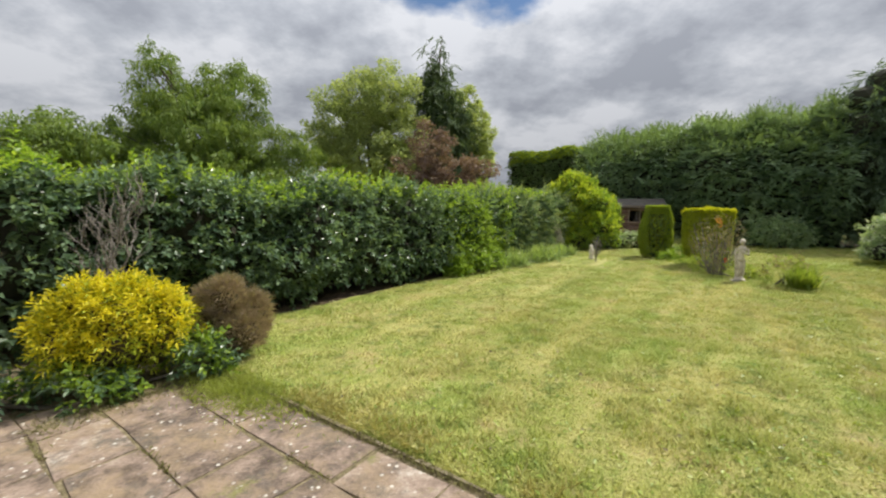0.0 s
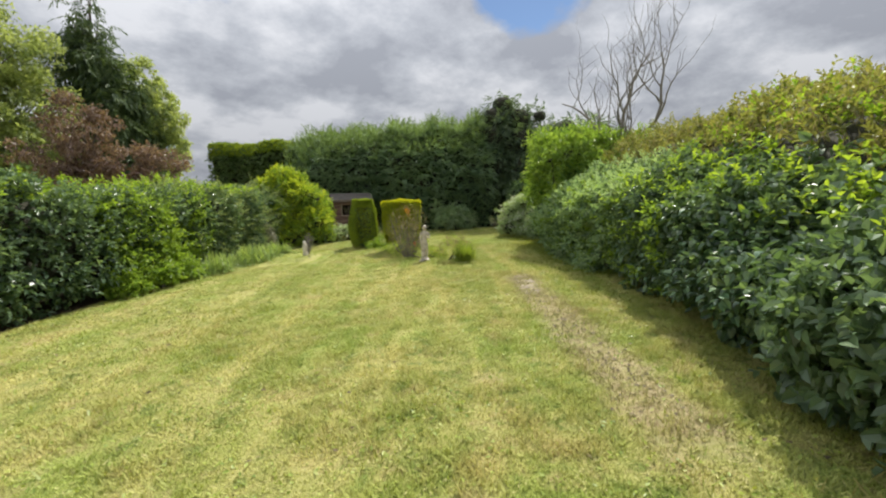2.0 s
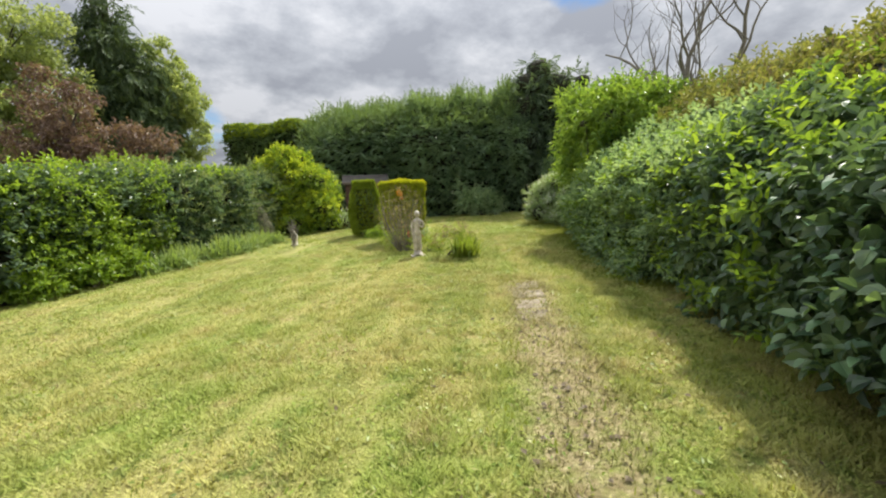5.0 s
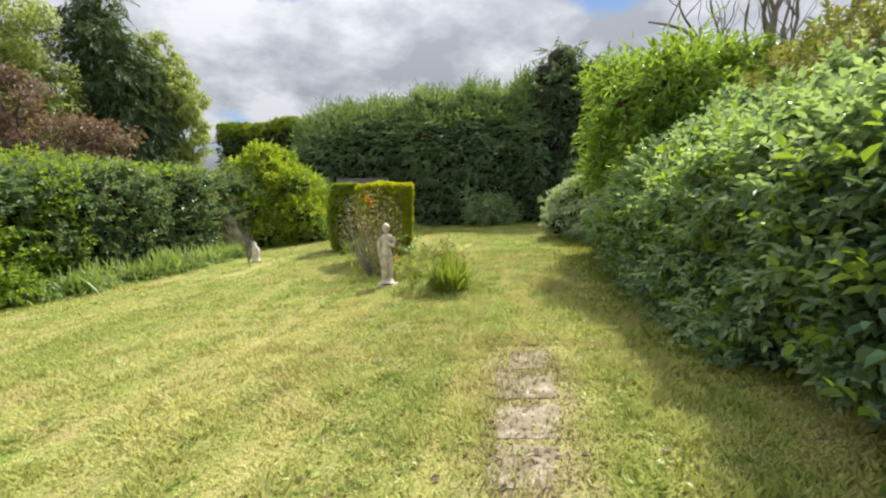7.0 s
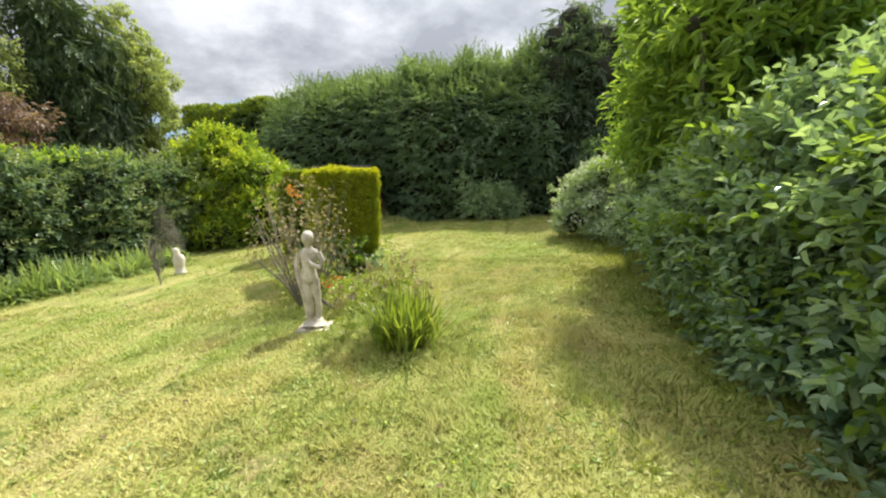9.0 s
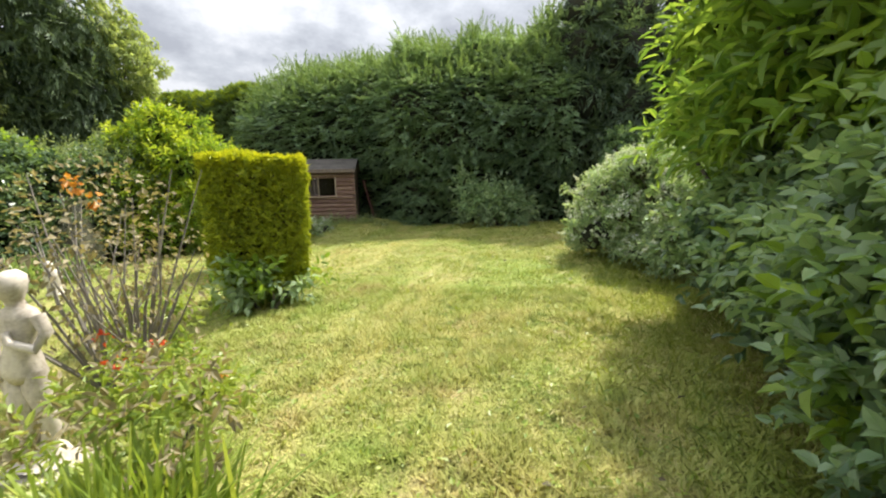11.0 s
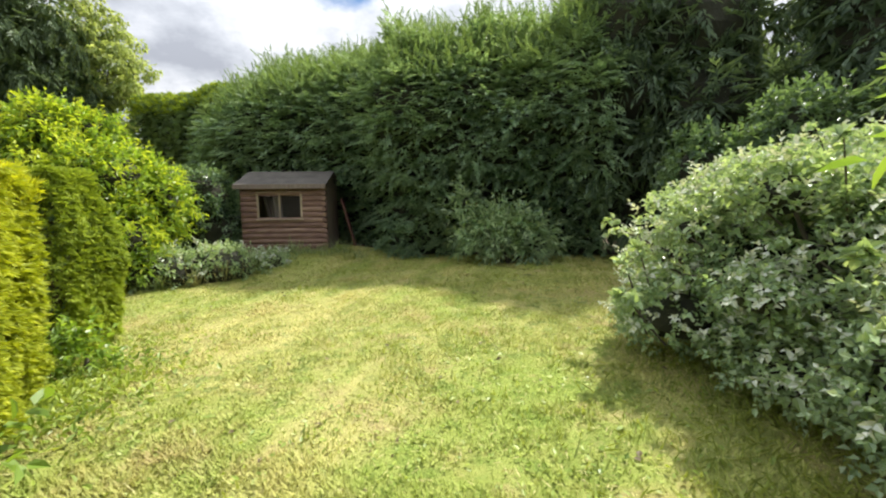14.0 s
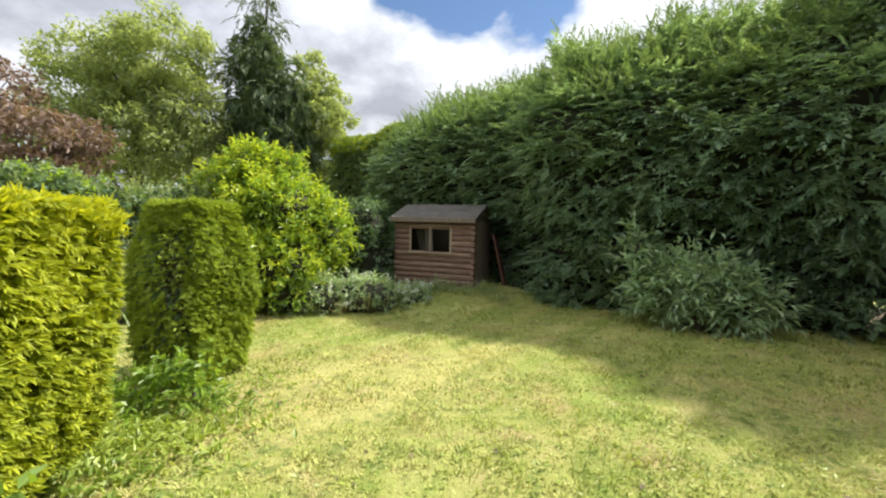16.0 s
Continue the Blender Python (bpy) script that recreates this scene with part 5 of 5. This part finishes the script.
sx, sy = 6.62, 8.93
bm = lathe([(0.0, 0, 0.46, 0.075, 0.06), (-0.015, 0, 0.5, 0.085, 0.068), (-0.02, 0, 0.55, 0.082, 0.065), (-0.01, 0, 0.62, 0.06, 0.05), (0.0, 0, 0.69, 0.074, 0.056), (0.005, 0, 0.745, 0.092, 0.058), (0.005, 0, 0.78, 0.078, 0.05), (0.005, 0, 0.805, 0.032, 0.032), (0.005, -0.004, 0.83, 0.033, 0.035), (0.005, -0.008, 0.86, 0.047, 0.052), (0.005, -0.006, 0.9, 0.056, 0.06), (0.005, 0.0, 0.935, 0.05, 0.054), (0.005, 0.004, 0.96, 0.022, 0.024)])
box_bm(-0.15, -0.13, 0.0, 0.15, 0.13, 0.03, 0.006, bm)
add_tube(bm, [((0, 0, 0.028), 0.12), ((0.0, 0.01, 0.06), 0.105), ((0.01, 0.01, 0.1), 0.075), ((0.01, 0.01, 0.14), 0.03)], 14)
add_tube(bm, [((0.03, 0.0, 0.1), 0.032), ((0.05, 0.01, 0.22), 0.036), ((0.045, 0.0, 0.3), 0.036), ((0.035, -0.01, 0.42), 0.05), ((0.03, 0, 0.5), 0.05)], 12)
add_tube(bm, [((-0.035, -0.03, 0.1), 0.032), ((-0.025, -0.02, 0.2), 0.036), ((-0.015, -0.045, 0.31), 0.036), ((-0.035, -0.02, 0.42), 0.05), ((-0.035, 0, 0.5), 0.05)], 12)
add_tube(bm, [((0.09, 0, 0.755), 0.03), ((0.125, -0.005, 0.68), 0.026), ((0.11, -0.055, 0.62), 0.023), ((0.035, -0.08, 0.66), 0.019), ((0.01, -0.07, 0.7), 0.018)])
add_tube(bm, [((-0.085, 0, 0.755), 0.03), ((-0.115, -0.01, 0.66), 0.026), ((-0.115, -0.03, 0.54), 0.021), ((-0.09, -0.045, 0.47), 0.018)])
add_tube(bm, [((-0.1, -0.02, 0.5), 0.03), ((-0.07, 0.0, 0.4), 0.04), ((-0.06, 0.03, 0.2), 0.035), ((-0.05, 0.04, 0.06), 0.04)], 10)
statue = part("garden_statue", bm, STONE, None)
statue.matrix_world = pose(sx, sy, float(gz(sx, sy)), 0, 0, -25)
tagged(statue, "weathered pale stone garden statue standing on the lawn", "statue")
bm = lathe([(0, 0, 0, 0.1, 0.1), (0, 0, 0.04, 0.1, 0.1), (0, 0, 0.06, 0.075, 0.075), (0, 0, 0.16, 0.085, 0.08), (0.0, 0, 0.26, 0.1, 0.085), (0, 0, 0.33, 0.085, 0.075), (-0.02, 0, 0.37, 0.05, 0.05), (-0.03, 0, 0.42, 0.06, 0.055), (-0.03, 0, 0.46, 0.05, 0.045), (-0.03, 0, 0.48, 0.02, 0.02)])
bust = part("garden_ornament", bm, STONE, None)
bust.matrix_world = pose(5.0, 13.55, float(gz(5.0, 13.55)), 0, 0, 10)
tagged(bust, "small pale stone garden ornament on the lawn", "statue")

# ---------------------------------------------------------------- shed
SX, SY, SRZ = 10.1, 18.64, -18.0
shed = thing("garden_shed", "small brown log-lap garden shed with a grey felt roof", "shed", (SX, SY, 0.1), SRZ)
SW, SDP, EAVE, RIDGE = 1.85, 1.5, 1.55, 1.9


def log_board(x0, x1, z, y=0.0, along="x"):
    bm = bmesh.new()
    prof = [(0.0, 0.0), (-0.022, 0.012), (-0.034, 0.045), (-0.034, 0.08), (-0.02, 0.112), (0.0, 0.122)]
    for a, b_ in zip(prof[:-1], prof[1:]):
        q = [(x0, a), (x1, a), (x1, b_), (x0, b_)]
        vs = [bm.verts.new((x, y + o[0], z + o[1]) if along == "x" else (y - o[0], x, z + o[1])) for x, o in q]
        bm.faces.new(vs)
    for x in (x0, x1):
        bm.faces.new([bm.verts.new((x, y + o[0], z + o[1]) if along == "x" else (y - o[0], x, z + o[1])) for o in prof])
    return bm


WX0, WX1, WZ0, WZ1 = -1.46, -0.5, 0.83, 1.4
wall = part("front_wall", box_bm(-SW, 0.0, 0.0, WX0, 0.03, EAVE), DARKWOOD, shed, "boarded front wall", True)
part("wall_panel", box_bm(WX1, 0.0, 0.0, -0.0, 0.03, EAVE), DARKWOOD, shed, "", True)
part("wall_panel", box_bm(WX0, 0.0, 0.0, WX1, 0.03, WZ0), DARKWOOD, shed, "", True)
part("wall_panel", box_bm(WX0, 0.0, WZ1, WX1, 0.03, EAVE), DARKWOOD, shed, "", True)
for k in range(13):
    z = k * 0.122
    if z + 0.06 > WZ0 and z + 0.06 < WZ1:
        part("board", log_board(-SW, WX0 - 0.03, z, -0.002), LOGS, shed, "", True)
        part("board", log_board(WX1 + 0.03, 0.0, z, -0.002), LOGS, shed, "", True)
    else:
        part("board", log_board(-SW, 0.0, z, -0.002), LOGS, shed, "", True)
part("side_wall", box_bm(-0.03, 0.03, 0, 0.0, SDP, EAVE + 0.1), DOORWOOD, shed, "grey-brown boarded side wall", True)
for k in range(13):
    part("board", log_board(0.002, 0.2, k * 0.122, 0.002, "y"), LOGS, shed, "", True)
for k in range(13):
    bm = bmesh.new()
    bmesh.ops.create_cone(bm, cap_ends=True, segments=10, radius1=0.052, radius2=0.05, depth=0.14, matrix=pose(0.03, -0.012, k * 0.122 + 0.06, 90, 0, 0))
    part("log_end", bm, LOGS, shed, "", True)
part("side_wall", box_bm(-SW, 0.03, 0, -SW + 0.03, SDP, EAVE), DOORWOOD, shed, "", True)
part("back_wall", box_bm(-SW + 0.03, SDP - 0.03, 0, -0.03, SDP, EAVE + 0.1), DARKWOOD, shed, "", True)
part("floor_panel", box_bm(-SW + 0.03, 0.03, 0.0, -0.03, SDP - 0.03, 0.04), DARKWOOD, shed, "", True)
for k in range(6):
    part("door_board", box_bm(0.003, 0.24 + k * 0.11, 0.03, 0.024, 0.345 + k * 0.11, EAVE - 0.02, 0.004), DOORWOOD, shed, "", True)
rb = bmesh.new()
bmid = SDP / 2
for y0, z0_, y1, z1_ in ((-0.14, EAVE + 0.0, bmid, RIDGE), (SDP + 0.12, EAVE + 0.0, bmid, RIDGE)):
    q = [(-SW - 0.1, y0, z0_), (0.1, y0, z0_), (0.1, y1, z1_), (-SW - 0.1, y1, z1_)]
    lo = [rb.verts.new(c) for c in q]
    hi = [rb.verts.new((c[0], c[1], c[2] + 0.035)) for c in q]
    rb.faces.new(lo[::-1])
    rb.faces.new(hi)
    for i in range(4):
        rb.faces.new((lo[i], lo[(i + 1) % 4], hi[(i + 1) % 4], hi[i]))
part("roof", rb, FELT, shed, "grey felt-covered pitched roof", True)
for x in (-0.03, -SW):
    gb = bmesh.new()
    tri = [(0, EAVE), (SDP, EAVE), (bmid, RIDGE)]
    a = [gb.verts.new((x, y, z)) for y, z in tri]
    c = [gb.verts.new((x + 0.03, y, z)) for y, z in tri]
    gb.faces.new(a)
    gb.faces.new(c[::-1])
    for i in range(3):
        gb.faces.new((a[i], a[(i + 1) % 3], c[(i + 1) % 3], c[i]))
    part("gable", gb, DOORWOOD, shed, "", True)
part("fascia", box_bm(-SW - 0.1, -0.165, EAVE - 0.05, 0.1, -0.142, EAVE + 0.05, 0.004), DOORWOOD, shed, "weathered grey-brown eaves board", True)
win = part("window", box_bm(WX0, 0.006, WZ0, WX1, 0.012, WZ1), GLASS, shed, "small dark window with faded curtains", True)
win.visible_shadow = False
for q in ((WX0 - 0.03, WZ0, WX0 + 0.015, WZ1), (WX1 - 0.015, WZ0, WX1 + 0.03, WZ1), (WX0 - 0.03, WZ1, WX1 + 0.03, WZ1 + 0.04), ((WX0 + WX1) / 2 - 0.015, WZ0, (WX0 + WX1) / 2 + 0.015, WZ1)):
    part("frame", box_bm(q[0], -0.035, q[1], q[2], 0.004, q[3], 0.004), TRIMWOOD, win, "", True)
part("sill", box_bm(WX0 - 0.05, -0.075, WZ0 - 0.035, WX1 + 0.05, 0.004, WZ0 - 0.002, 0.006), TRIMWOOD, win, "pale wooden sill", True)
for x0, x1, lean in ((WX0 + 0.04, WX0 + 0.1, 0.14), (WX0 + 0.15, WX0 + 0.2, 0.1), (WX0 + 0.27, WX0 + 0.47, 0.03)):
    cb = bmesh.new()
    m = 12
    for j in range(m):
        xa, xb = x0 + (x1 - x0) * j / m, x0 + (x1 - x0) * (j + 1) / m
        ya, yb = 0.12 + 0.02 * math.sin(j * 1.1), 0.12 + 0.02 * math.sin((j + 1) * 1.1)
        cb.faces.new([cb.verts.new(c) for c in ((xa + lean, ya, WZ0 + 0.01), (xb + lean, yb, WZ0 + 0.01), (xb, yb, WZ1), (xa, ya, WZ1))])
    part("curtain", cb, CLOTH, win, "faded brown hanging curtain", True)
bd = part("leaning_board", box_bm(-0.04, -0.35, 0, 0, 0.35, 1.25, 0.006), REDDISH, None)
bd.matrix_world = pose(10.95, 19.6, 0.16, 0, -14, -10)
tagged(bd, "rusty red-brown board leaning beside the shed", "board")

# ---------------------------------------------------------------- patio
patio = thing("patio", "old weathered paving flags with mossy joints", "patio", (*W(0.5, -2), float(gz(*W(0.5, -2)))), 0, "", "structure")


def flag(name, u0, u1, v0, v1, z, thick, mat, parent, rs, jit=0.01):
    bm = bmesh.new()
    ins = 0.009
    cor = [(u0 + ins, v0 + ins), (u1 - ins, v0 + ins), (u1 - ins, v1 - ins), (u0 + ins, v1 - ins)]
    cor = [(a + rs.uniform(-jit, jit), c + rs.uniform(-jit, jit)) for a, c in cor]
    tilt = rs.uniform(-0.006, 0.006)
    mid = ((u0 + u1) / 2, (v0 + v1) / 2)
    rings = []
    for sh, dz in ((1.0, -thick), (1.0, -0.006), (0.985, 0.0)):
        ring = []
        for a, c in cor:
            uu, vv = mid[0] + (a - mid[0]) * sh, mid[1] + (c - mid[1]) * sh
            x, y = W(uu, vv)
            ring.append(bm.verts.new((x, y, float(gz(x, y)) + z + dz + tilt * (uu - mid[0]))))
        rings.append(ring)
    for r0, r1 in zip(rings[:-1], rings[1:]):
        for i in range(4):
            bm.faces.new((r0[i], r0[(i + 1) % 4], r1[(i + 1) % 4], r1[i]))
    bm.faces.new(rings[-1])
    return part(name, bm, mat, parent)


rs = random.Random(4)
rows_u = [-2.4, -1.75, -1.15, -0.55, 0.05, 0.5, 0.95, 1.5, 1.93]
starts = [-7.0, -6.8, -7.1, -6.9, -7.05, -4.75, -4.35, -3.75]
for ua, ub, vs in zip(rows_u[:-1], rows_u[1:], starts):
    v = vs
    widths = {0.95: [0.6, 1.07, 0.58], 1.5: [0.6, 1.2, 0.62]}.get(ua, [])
    while v < 4.2:
        w = widths.pop(0) if widths else rs.choice((0.6, 0.75, 0.9))
        flag("paving_flag", ua, ub, v, v + w, 0.0, 0.05, FLAG, patio, rs, 0.022)
        v += w
kerb = thing("edging", "low mossy concrete edging between patio and lawn", "edging", (*W(2.0, -1), float(gz(*W(2.0, -1)))), 0, "", "structure")
v = -3.45
while v < 4.2:
    flag("edging_stone", 1.95, 1.995, v, v + 0.6, 0.014 + rs.uniform(-0.008, 0.006), 0.09, EDGING, kerb, rs, 0.014)
    v += 0.6
for k, (ua, ub, va, vb) in enumerate(((6.95, 7.3, 1.75, 2.1), (7.36, 7.7, 1.78, 2.2), (7.78, 8.15, 1.8, 2.2), (8.25, 8.6, 1.85, 2.2))):
    s = flag("stepping_slab", ua, ub, va, vb, 0.002, 0.05, SLAB, None, rs, 0.05)
    tagged(s, "pale worn slab sunk into the lawn", "paving slab", "sunken path slabs")

moss = []
for ua in rows_u[1:]:
    m = 1700
    uu, vv = ua + RNG.normal(size=m) * 0.014, RNG.uniform(-4.4, 3.5, m)
    patch = np.sin(vv * 3.1 + ua * 5) + np.sin(vv * 7.7) > 0.2
    moss.append(np.stack([uu[patch], vv[patch]], 1))
m = 8000
edge = np.stack([1.93 + np.abs(RNG.normal(size=m)) * 0.07, RNG.uniform(-4.4, 3.5, m)], 1)
rim = np.stack([RNG.uniform(0.5, 1.95, 1500), -4.35 + RNG.normal(size=1500) * 0.12], 1)
moss = np.concatenate(moss + [edge, rim])
mx_, my_ = W(moss[:, 0], moss[:, 1])
mp_ = np.stack([mx_, my_, gz(mx_, my_) - 0.005], 1)
ob = new("joint_moss", leaf_cloud("joint_moss", mp_, np.tile([0, 0, 1.0], (len(mp_), 1)), 0.04, 0.007, 0.7, 0.0, 1.0, 0.3))
ob.data.materials.append(BLADE)
tagged(ob, "moss and grass growing in the paving joints", "moss", kind="stuff")

back = part("wall_house", box_bm(-9, -0.15, -0.4, 9, 0.15, 4.8), RENDER, None)
back.matrix_world = pose(*W(-5.5, -1.5), -0.1, 0, 0, math.degrees(math.atan2(-UX, UY)))
tagged(back, "plain rendered house wall behind the patio", "wall", kind="structure")

# ---------------------------------------------------------------- grass
def lawn_points(n, u0, u1, v0, v1):
    u, v = RNG.uniform(u0, u1, n), RNG.uniform(v0, v1, n)
    x, y = W(u, v)
    wob = 0.12 * lump(np.stack([x, y, 0 * x], 1), 1.5)
    ok = (v + wob > -6.1 + 0.05 * (np.clip(u, 0, 14) - 7)) & (v + wob < 4.2)
    worn = (np.abs(v - 2.0 + wob) < RNG.uniform(0.15, 0.42, n)) & (np.abs(u - 5.7) < 3.0) & (RNG.random(n) < 0.66)
    ok &= ~worn
    return x[ok], y[ok]


def blades(n, u0, u1, v0, v1, h, w):
    x, y = lawn_points(n, u0, u1, v0, v1)
    m = len(x)
    z = gz(x, y) + 0.018 * lump(np.stack([x, y, 0 * x], 1), 1.3)
    tuft = 0.35 + 0.9 * np.clip(lump(np.stack([x, y, 0 * x], 1), 5.5) + 0.3, 0, 1.3)
    a = RNG.uniform(0, 6.28, m)
    lean = RNG.uniform(0.2, 1.6, m)
    hh = h * tuft * RNG.uniform(0.5, 1.2, m)
    b0 = np.stack([x, y, z - 0.004], 1)
    sd = np.stack([-np.sin(a), np.cos(a), 0 * a], 1) * (w * RNG.uniform(0.6, 1.3, m))[:, None]
    tip = b0 + np.stack([np.cos(a) * lean * hh, np.sin(a) * lean * hh, hh], 1)
    return np.stack([b0 - sd, b0 + sd, tip], 1).reshape(-1, 3)


gv_ = np.concatenate([blades(180000, 2.02, 7, -3.0, 4.2, 0.058, 0.006), blades(240000, 7, 14.5, -0.5, 4.2, 0.056, 0.007), blades(70000, 7, 14.5, -3.0, -0.5, 0.05, 0.007), blades(90000, 2.02, 12, -6.3, -3.0, 0.04, 0.008), blades(190000, 14.5, 22, -5.0, 4.2, 0.038, 0.008)])
grass = new("grass", raw_mesh("grass", gv_, np.arange(len(gv_)).reshape(-1, 3)))
grass.data.materials.append(BLADE)
tagged(grass, "short uneven mown grass blades", "grass", kind="stuff")


def scatter(name, label, n, mat, length, width, flat=0.35):
    x, y = lawn_points(n, 2.05, 21.5, -6.0, 3.4)
    q = np.stack([x, y, 0 * x], 1)
    keep = lump(q, 2.2) + 0.5 * lump(q + 3.3, 6.0) > RNG.uniform(-0.7, 0.6, len(x))
    q = q[keep]
    m = len(q)
    q[:, 2] = gz(q[:, 0], q[:, 1]) + 0.018 * lump(q * [1, 1, 0], 1.3) + RNG.uniform(0.008, 0.03, m)
    a = RNG.uniform(0, 6.28, m)
    way = np.stack([np.cos(a), np.sin(a), RNG.normal(size=m) * flat], 1)
    L = length * RNG.uniform(0.5, 1.3, m)
    ob = new(name, leaves(name, q, way, unit(np.array([[0, 0, 1.0]]) + rand3(m) * 0.3), L, L * width / length, 0.15))
    ob.data.materials.append(mat)
    return tagged(ob, label, "grass", kind="stuff")


scatter("grass_clippings", "dry straw-coloured clippings lying on the lawn", 60000, STRAW, 0.05, 0.006)
scatter("lawn_weeds", "small flat weed leaves among the grass", 60000, IRIS, 0.038, 0.02, 0.5)

tg = []
for h, w, n in ((0.075, 0.006, 110000), (0.06, 0.011, 90000)):
    x, y = lawn_points(n, 2.1, 21.5, -6.0, 3.9)
    q = np.stack([x, y, 0 * x], 1)
    keep = 0.8 * lump(q + 1.7, 1.9) + 0.9 * lump(q + 8.3, 6.0) > RNG.uniform(0.15, 0.8, len(x))
    q = q[keep]
    m = len(q)
    q[:, 2] = gz(q[:, 0], q[:, 1])
    a, lean, hh = RNG.uniform(0, 6.28, m), RNG.uniform(0.2, 1.3, m), h * RNG.uniform(0.5, 1.2, m)
    sd = np.stack([-np.sin(a), np.cos(a), 0 * a], 1) * w * 0.7
    tg.append(np.stack([q - sd, q + sd, q + np.stack([np.cos(a) * lean * hh, np.sin(a) * lean * hh, hh], 1)], 1).reshape(-1, 3))
tg = np.concatenate(tg)
tufts = new("grass_tufts", raw_mesh("grass_tufts", tg, np.arange(len(tg)).reshape(-1, 3)))
tufts.data.materials.append(TUFT)
tagged(tufts, "longer green tufts in the uneven lawn", "grass", kind="stuff")
scatter("fallen_leaves", "small dark dead leaves strewn over the lawn", 900, DEAD, 0.05, 0.03, 0.3)

m = 5200
fu, fv = 2.02 + np.abs(RNG.normal(size=m)) * 0.16, RNG.uniform(-3.6, 4.0, m)
keep = np.sin(fv * 2.3 + 1) + np.sin(fv * 5.9) + RNG.normal(size=m) * 0.5 > -0.2
fx_, fy_ = W(fu[keep], fv[keep])
fp = np.stack([fx_, fy_, gz(fx_, fy_)], 1)
m = 16000
hu, hv = RNG.uniform(8.0, 16.5, m), 3.9 - np.abs(RNG.normal(size=m)) * 0.55
hx, hy = W(hu, hv)
hp = np.stack([hx, hy, gz(hx, hy)], 1)
keep = lump(hp, 1.6) > RNG.uniform(-0.6, 0.4, m)
rough = new("rough_grass", leaf_cloud("rough_grass", hp[keep], np.tile([0, 0, 1.0], (int(keep.sum()), 1)), 0.1, 0.007, 0.7, 0.0, 1.2, 0.3))
rough.data.materials.append(TUFT)
tagged(rough, "longer rough green grass along the shaded border", "grass", kind="stuff")
m = 3600
cu, cv = 1.85 + RNG.normal(size=m) * 0.16, -3.75 + RNG.normal(size=m) * 0.42
cx_, cy_ = W(cu, cv)
cp_ = np.stack([cx_, cy_, gz(cx_, cy_)], 1)
corner_grass = new("corner_grass", leaf_cloud("corner_grass", cp_, np.tile([0, 0, 1.0], (m, 1)), 0.07, 0.008, 0.7, 0.0, 1.2, 0.3))
corner_grass.data.materials.append(TUFT)
tagged(corner_grass, "grass creeping over the corner of the paving", "grass", kind="stuff")
fringe = new("dry_grass_fringe", leaf_cloud("dry_grass_fringe", fp, np.tile([0, 0, 1.0], (len(fp), 1)), 0.11, 0.007, 0.7, 0.0, 1.3, 0.3))
fringe.data.materials.append(STRAW)
tagged(fringe, "fringe of dry straw-coloured grass along the patio edge", "grass", kind="stuff")
m = 2600
lp = np.stack([7.7 + RNG.normal(size=m) * 0.35, 12.55 + RNG.normal(size=m) * 0.55, np.zeros(m)], 1)
lp[:, 2] = gz(lp[:, 0], lp[:, 1]) + RNG.uniform(0.01, 0.06, m)
litter = new("leaf_litter", leaf_cloud("leaf_litter", lp, unit(np.array([[0, 0, 0.4]]) + rand3(m) * 0.5), 0.06, 0.028, 0.8, 0.0, 0.8, 1.2, True))
litter.data.materials.append(IRIS)
tagged(litter, "low broad weeds and cut leaves between the clipped conifers", "weeds", kind="stuff")
m = 260
ru, rv = RNG.uniform(3.2, 8.8, m), 2.0 + RNG.normal(size=m) * 0.17
rx_, ry_ = W(ru, rv)
rp = np.stack([rx_, ry_, gz(rx_, ry_) + 0.006], 1)
corners = np.array([(1, 0, 0), (0, 1, 0), (-1, 0, 0), (0, -1, 0), (0, 0, 0.6)], float)
sc = RNG.uniform(0.008, 0.026, m)[:, None, None] * RNG.uniform(0.6, 1.3, (m, 5, 1))
rv_ = (rp[:, None, :] + corners[None] * sc).reshape(-1, 3)
o = np.arange(m)[:, None] * 5
rubble = new("rubble", raw_mesh("rubble", rv_, np.concatenate([o + [0, 1, 4], o + [1, 2, 4], o + [2, 3, 4], o + [3, 0, 4]])))
rubble.data.materials.append(SLAB)
tagged(rubble, "small stones scattered over the worn track", "stones", kind="stuff")

shrub("silver_leaf_plant", "small plant with pale silvery leaves at the hedge foot", [((*W(8.95, 3.7), 0.1), (0.18, 0.18, 0.16))], [(PALE, 1.0)], 420, 0.13, 0.07, category="plant", core=None, stems=False)

# the leaves nearest the path, one by one
bigleaf = leaves("leaf", np.zeros((1, 3)), np.array([[0, 1.0, 0]]), np.array([[0, 0, 1.0]]), 0.1, 0.068, 0.2, True, 0.25)
bigleaf.materials.append(HEDGE_LEAF)
p, n = hedge_points(RIGHT[:4], 3.5, 10.5, 290, 0.34, 0.04, 1.6, hedge_r_wave)
for q, m in zip(p, n):
    d = Vector(m) * 0.5 + Vector((RNG.normal(), RNG.normal(), -0.5 + RNG.normal() * 0.5)) * 0.5
    d.normalize()
    f = Vector((0, 0, 1.0)) + Vector(m) * 0.6
    sd = d.cross(f).normalized()
    k = RNG.uniform(0.7, 1.25)
    ob = new("leaf", bigleaf)
    ob.parent = hr
    ob.matrix_basis = Matrix.Translation(-hr.location) @ Matrix.Translation(Vector(q) + Vector(m) * 0.05) @ Matrix((sd, d, sd.cross(d))).transposed().to_4x4() @ Matrix.Scale(k, 4)
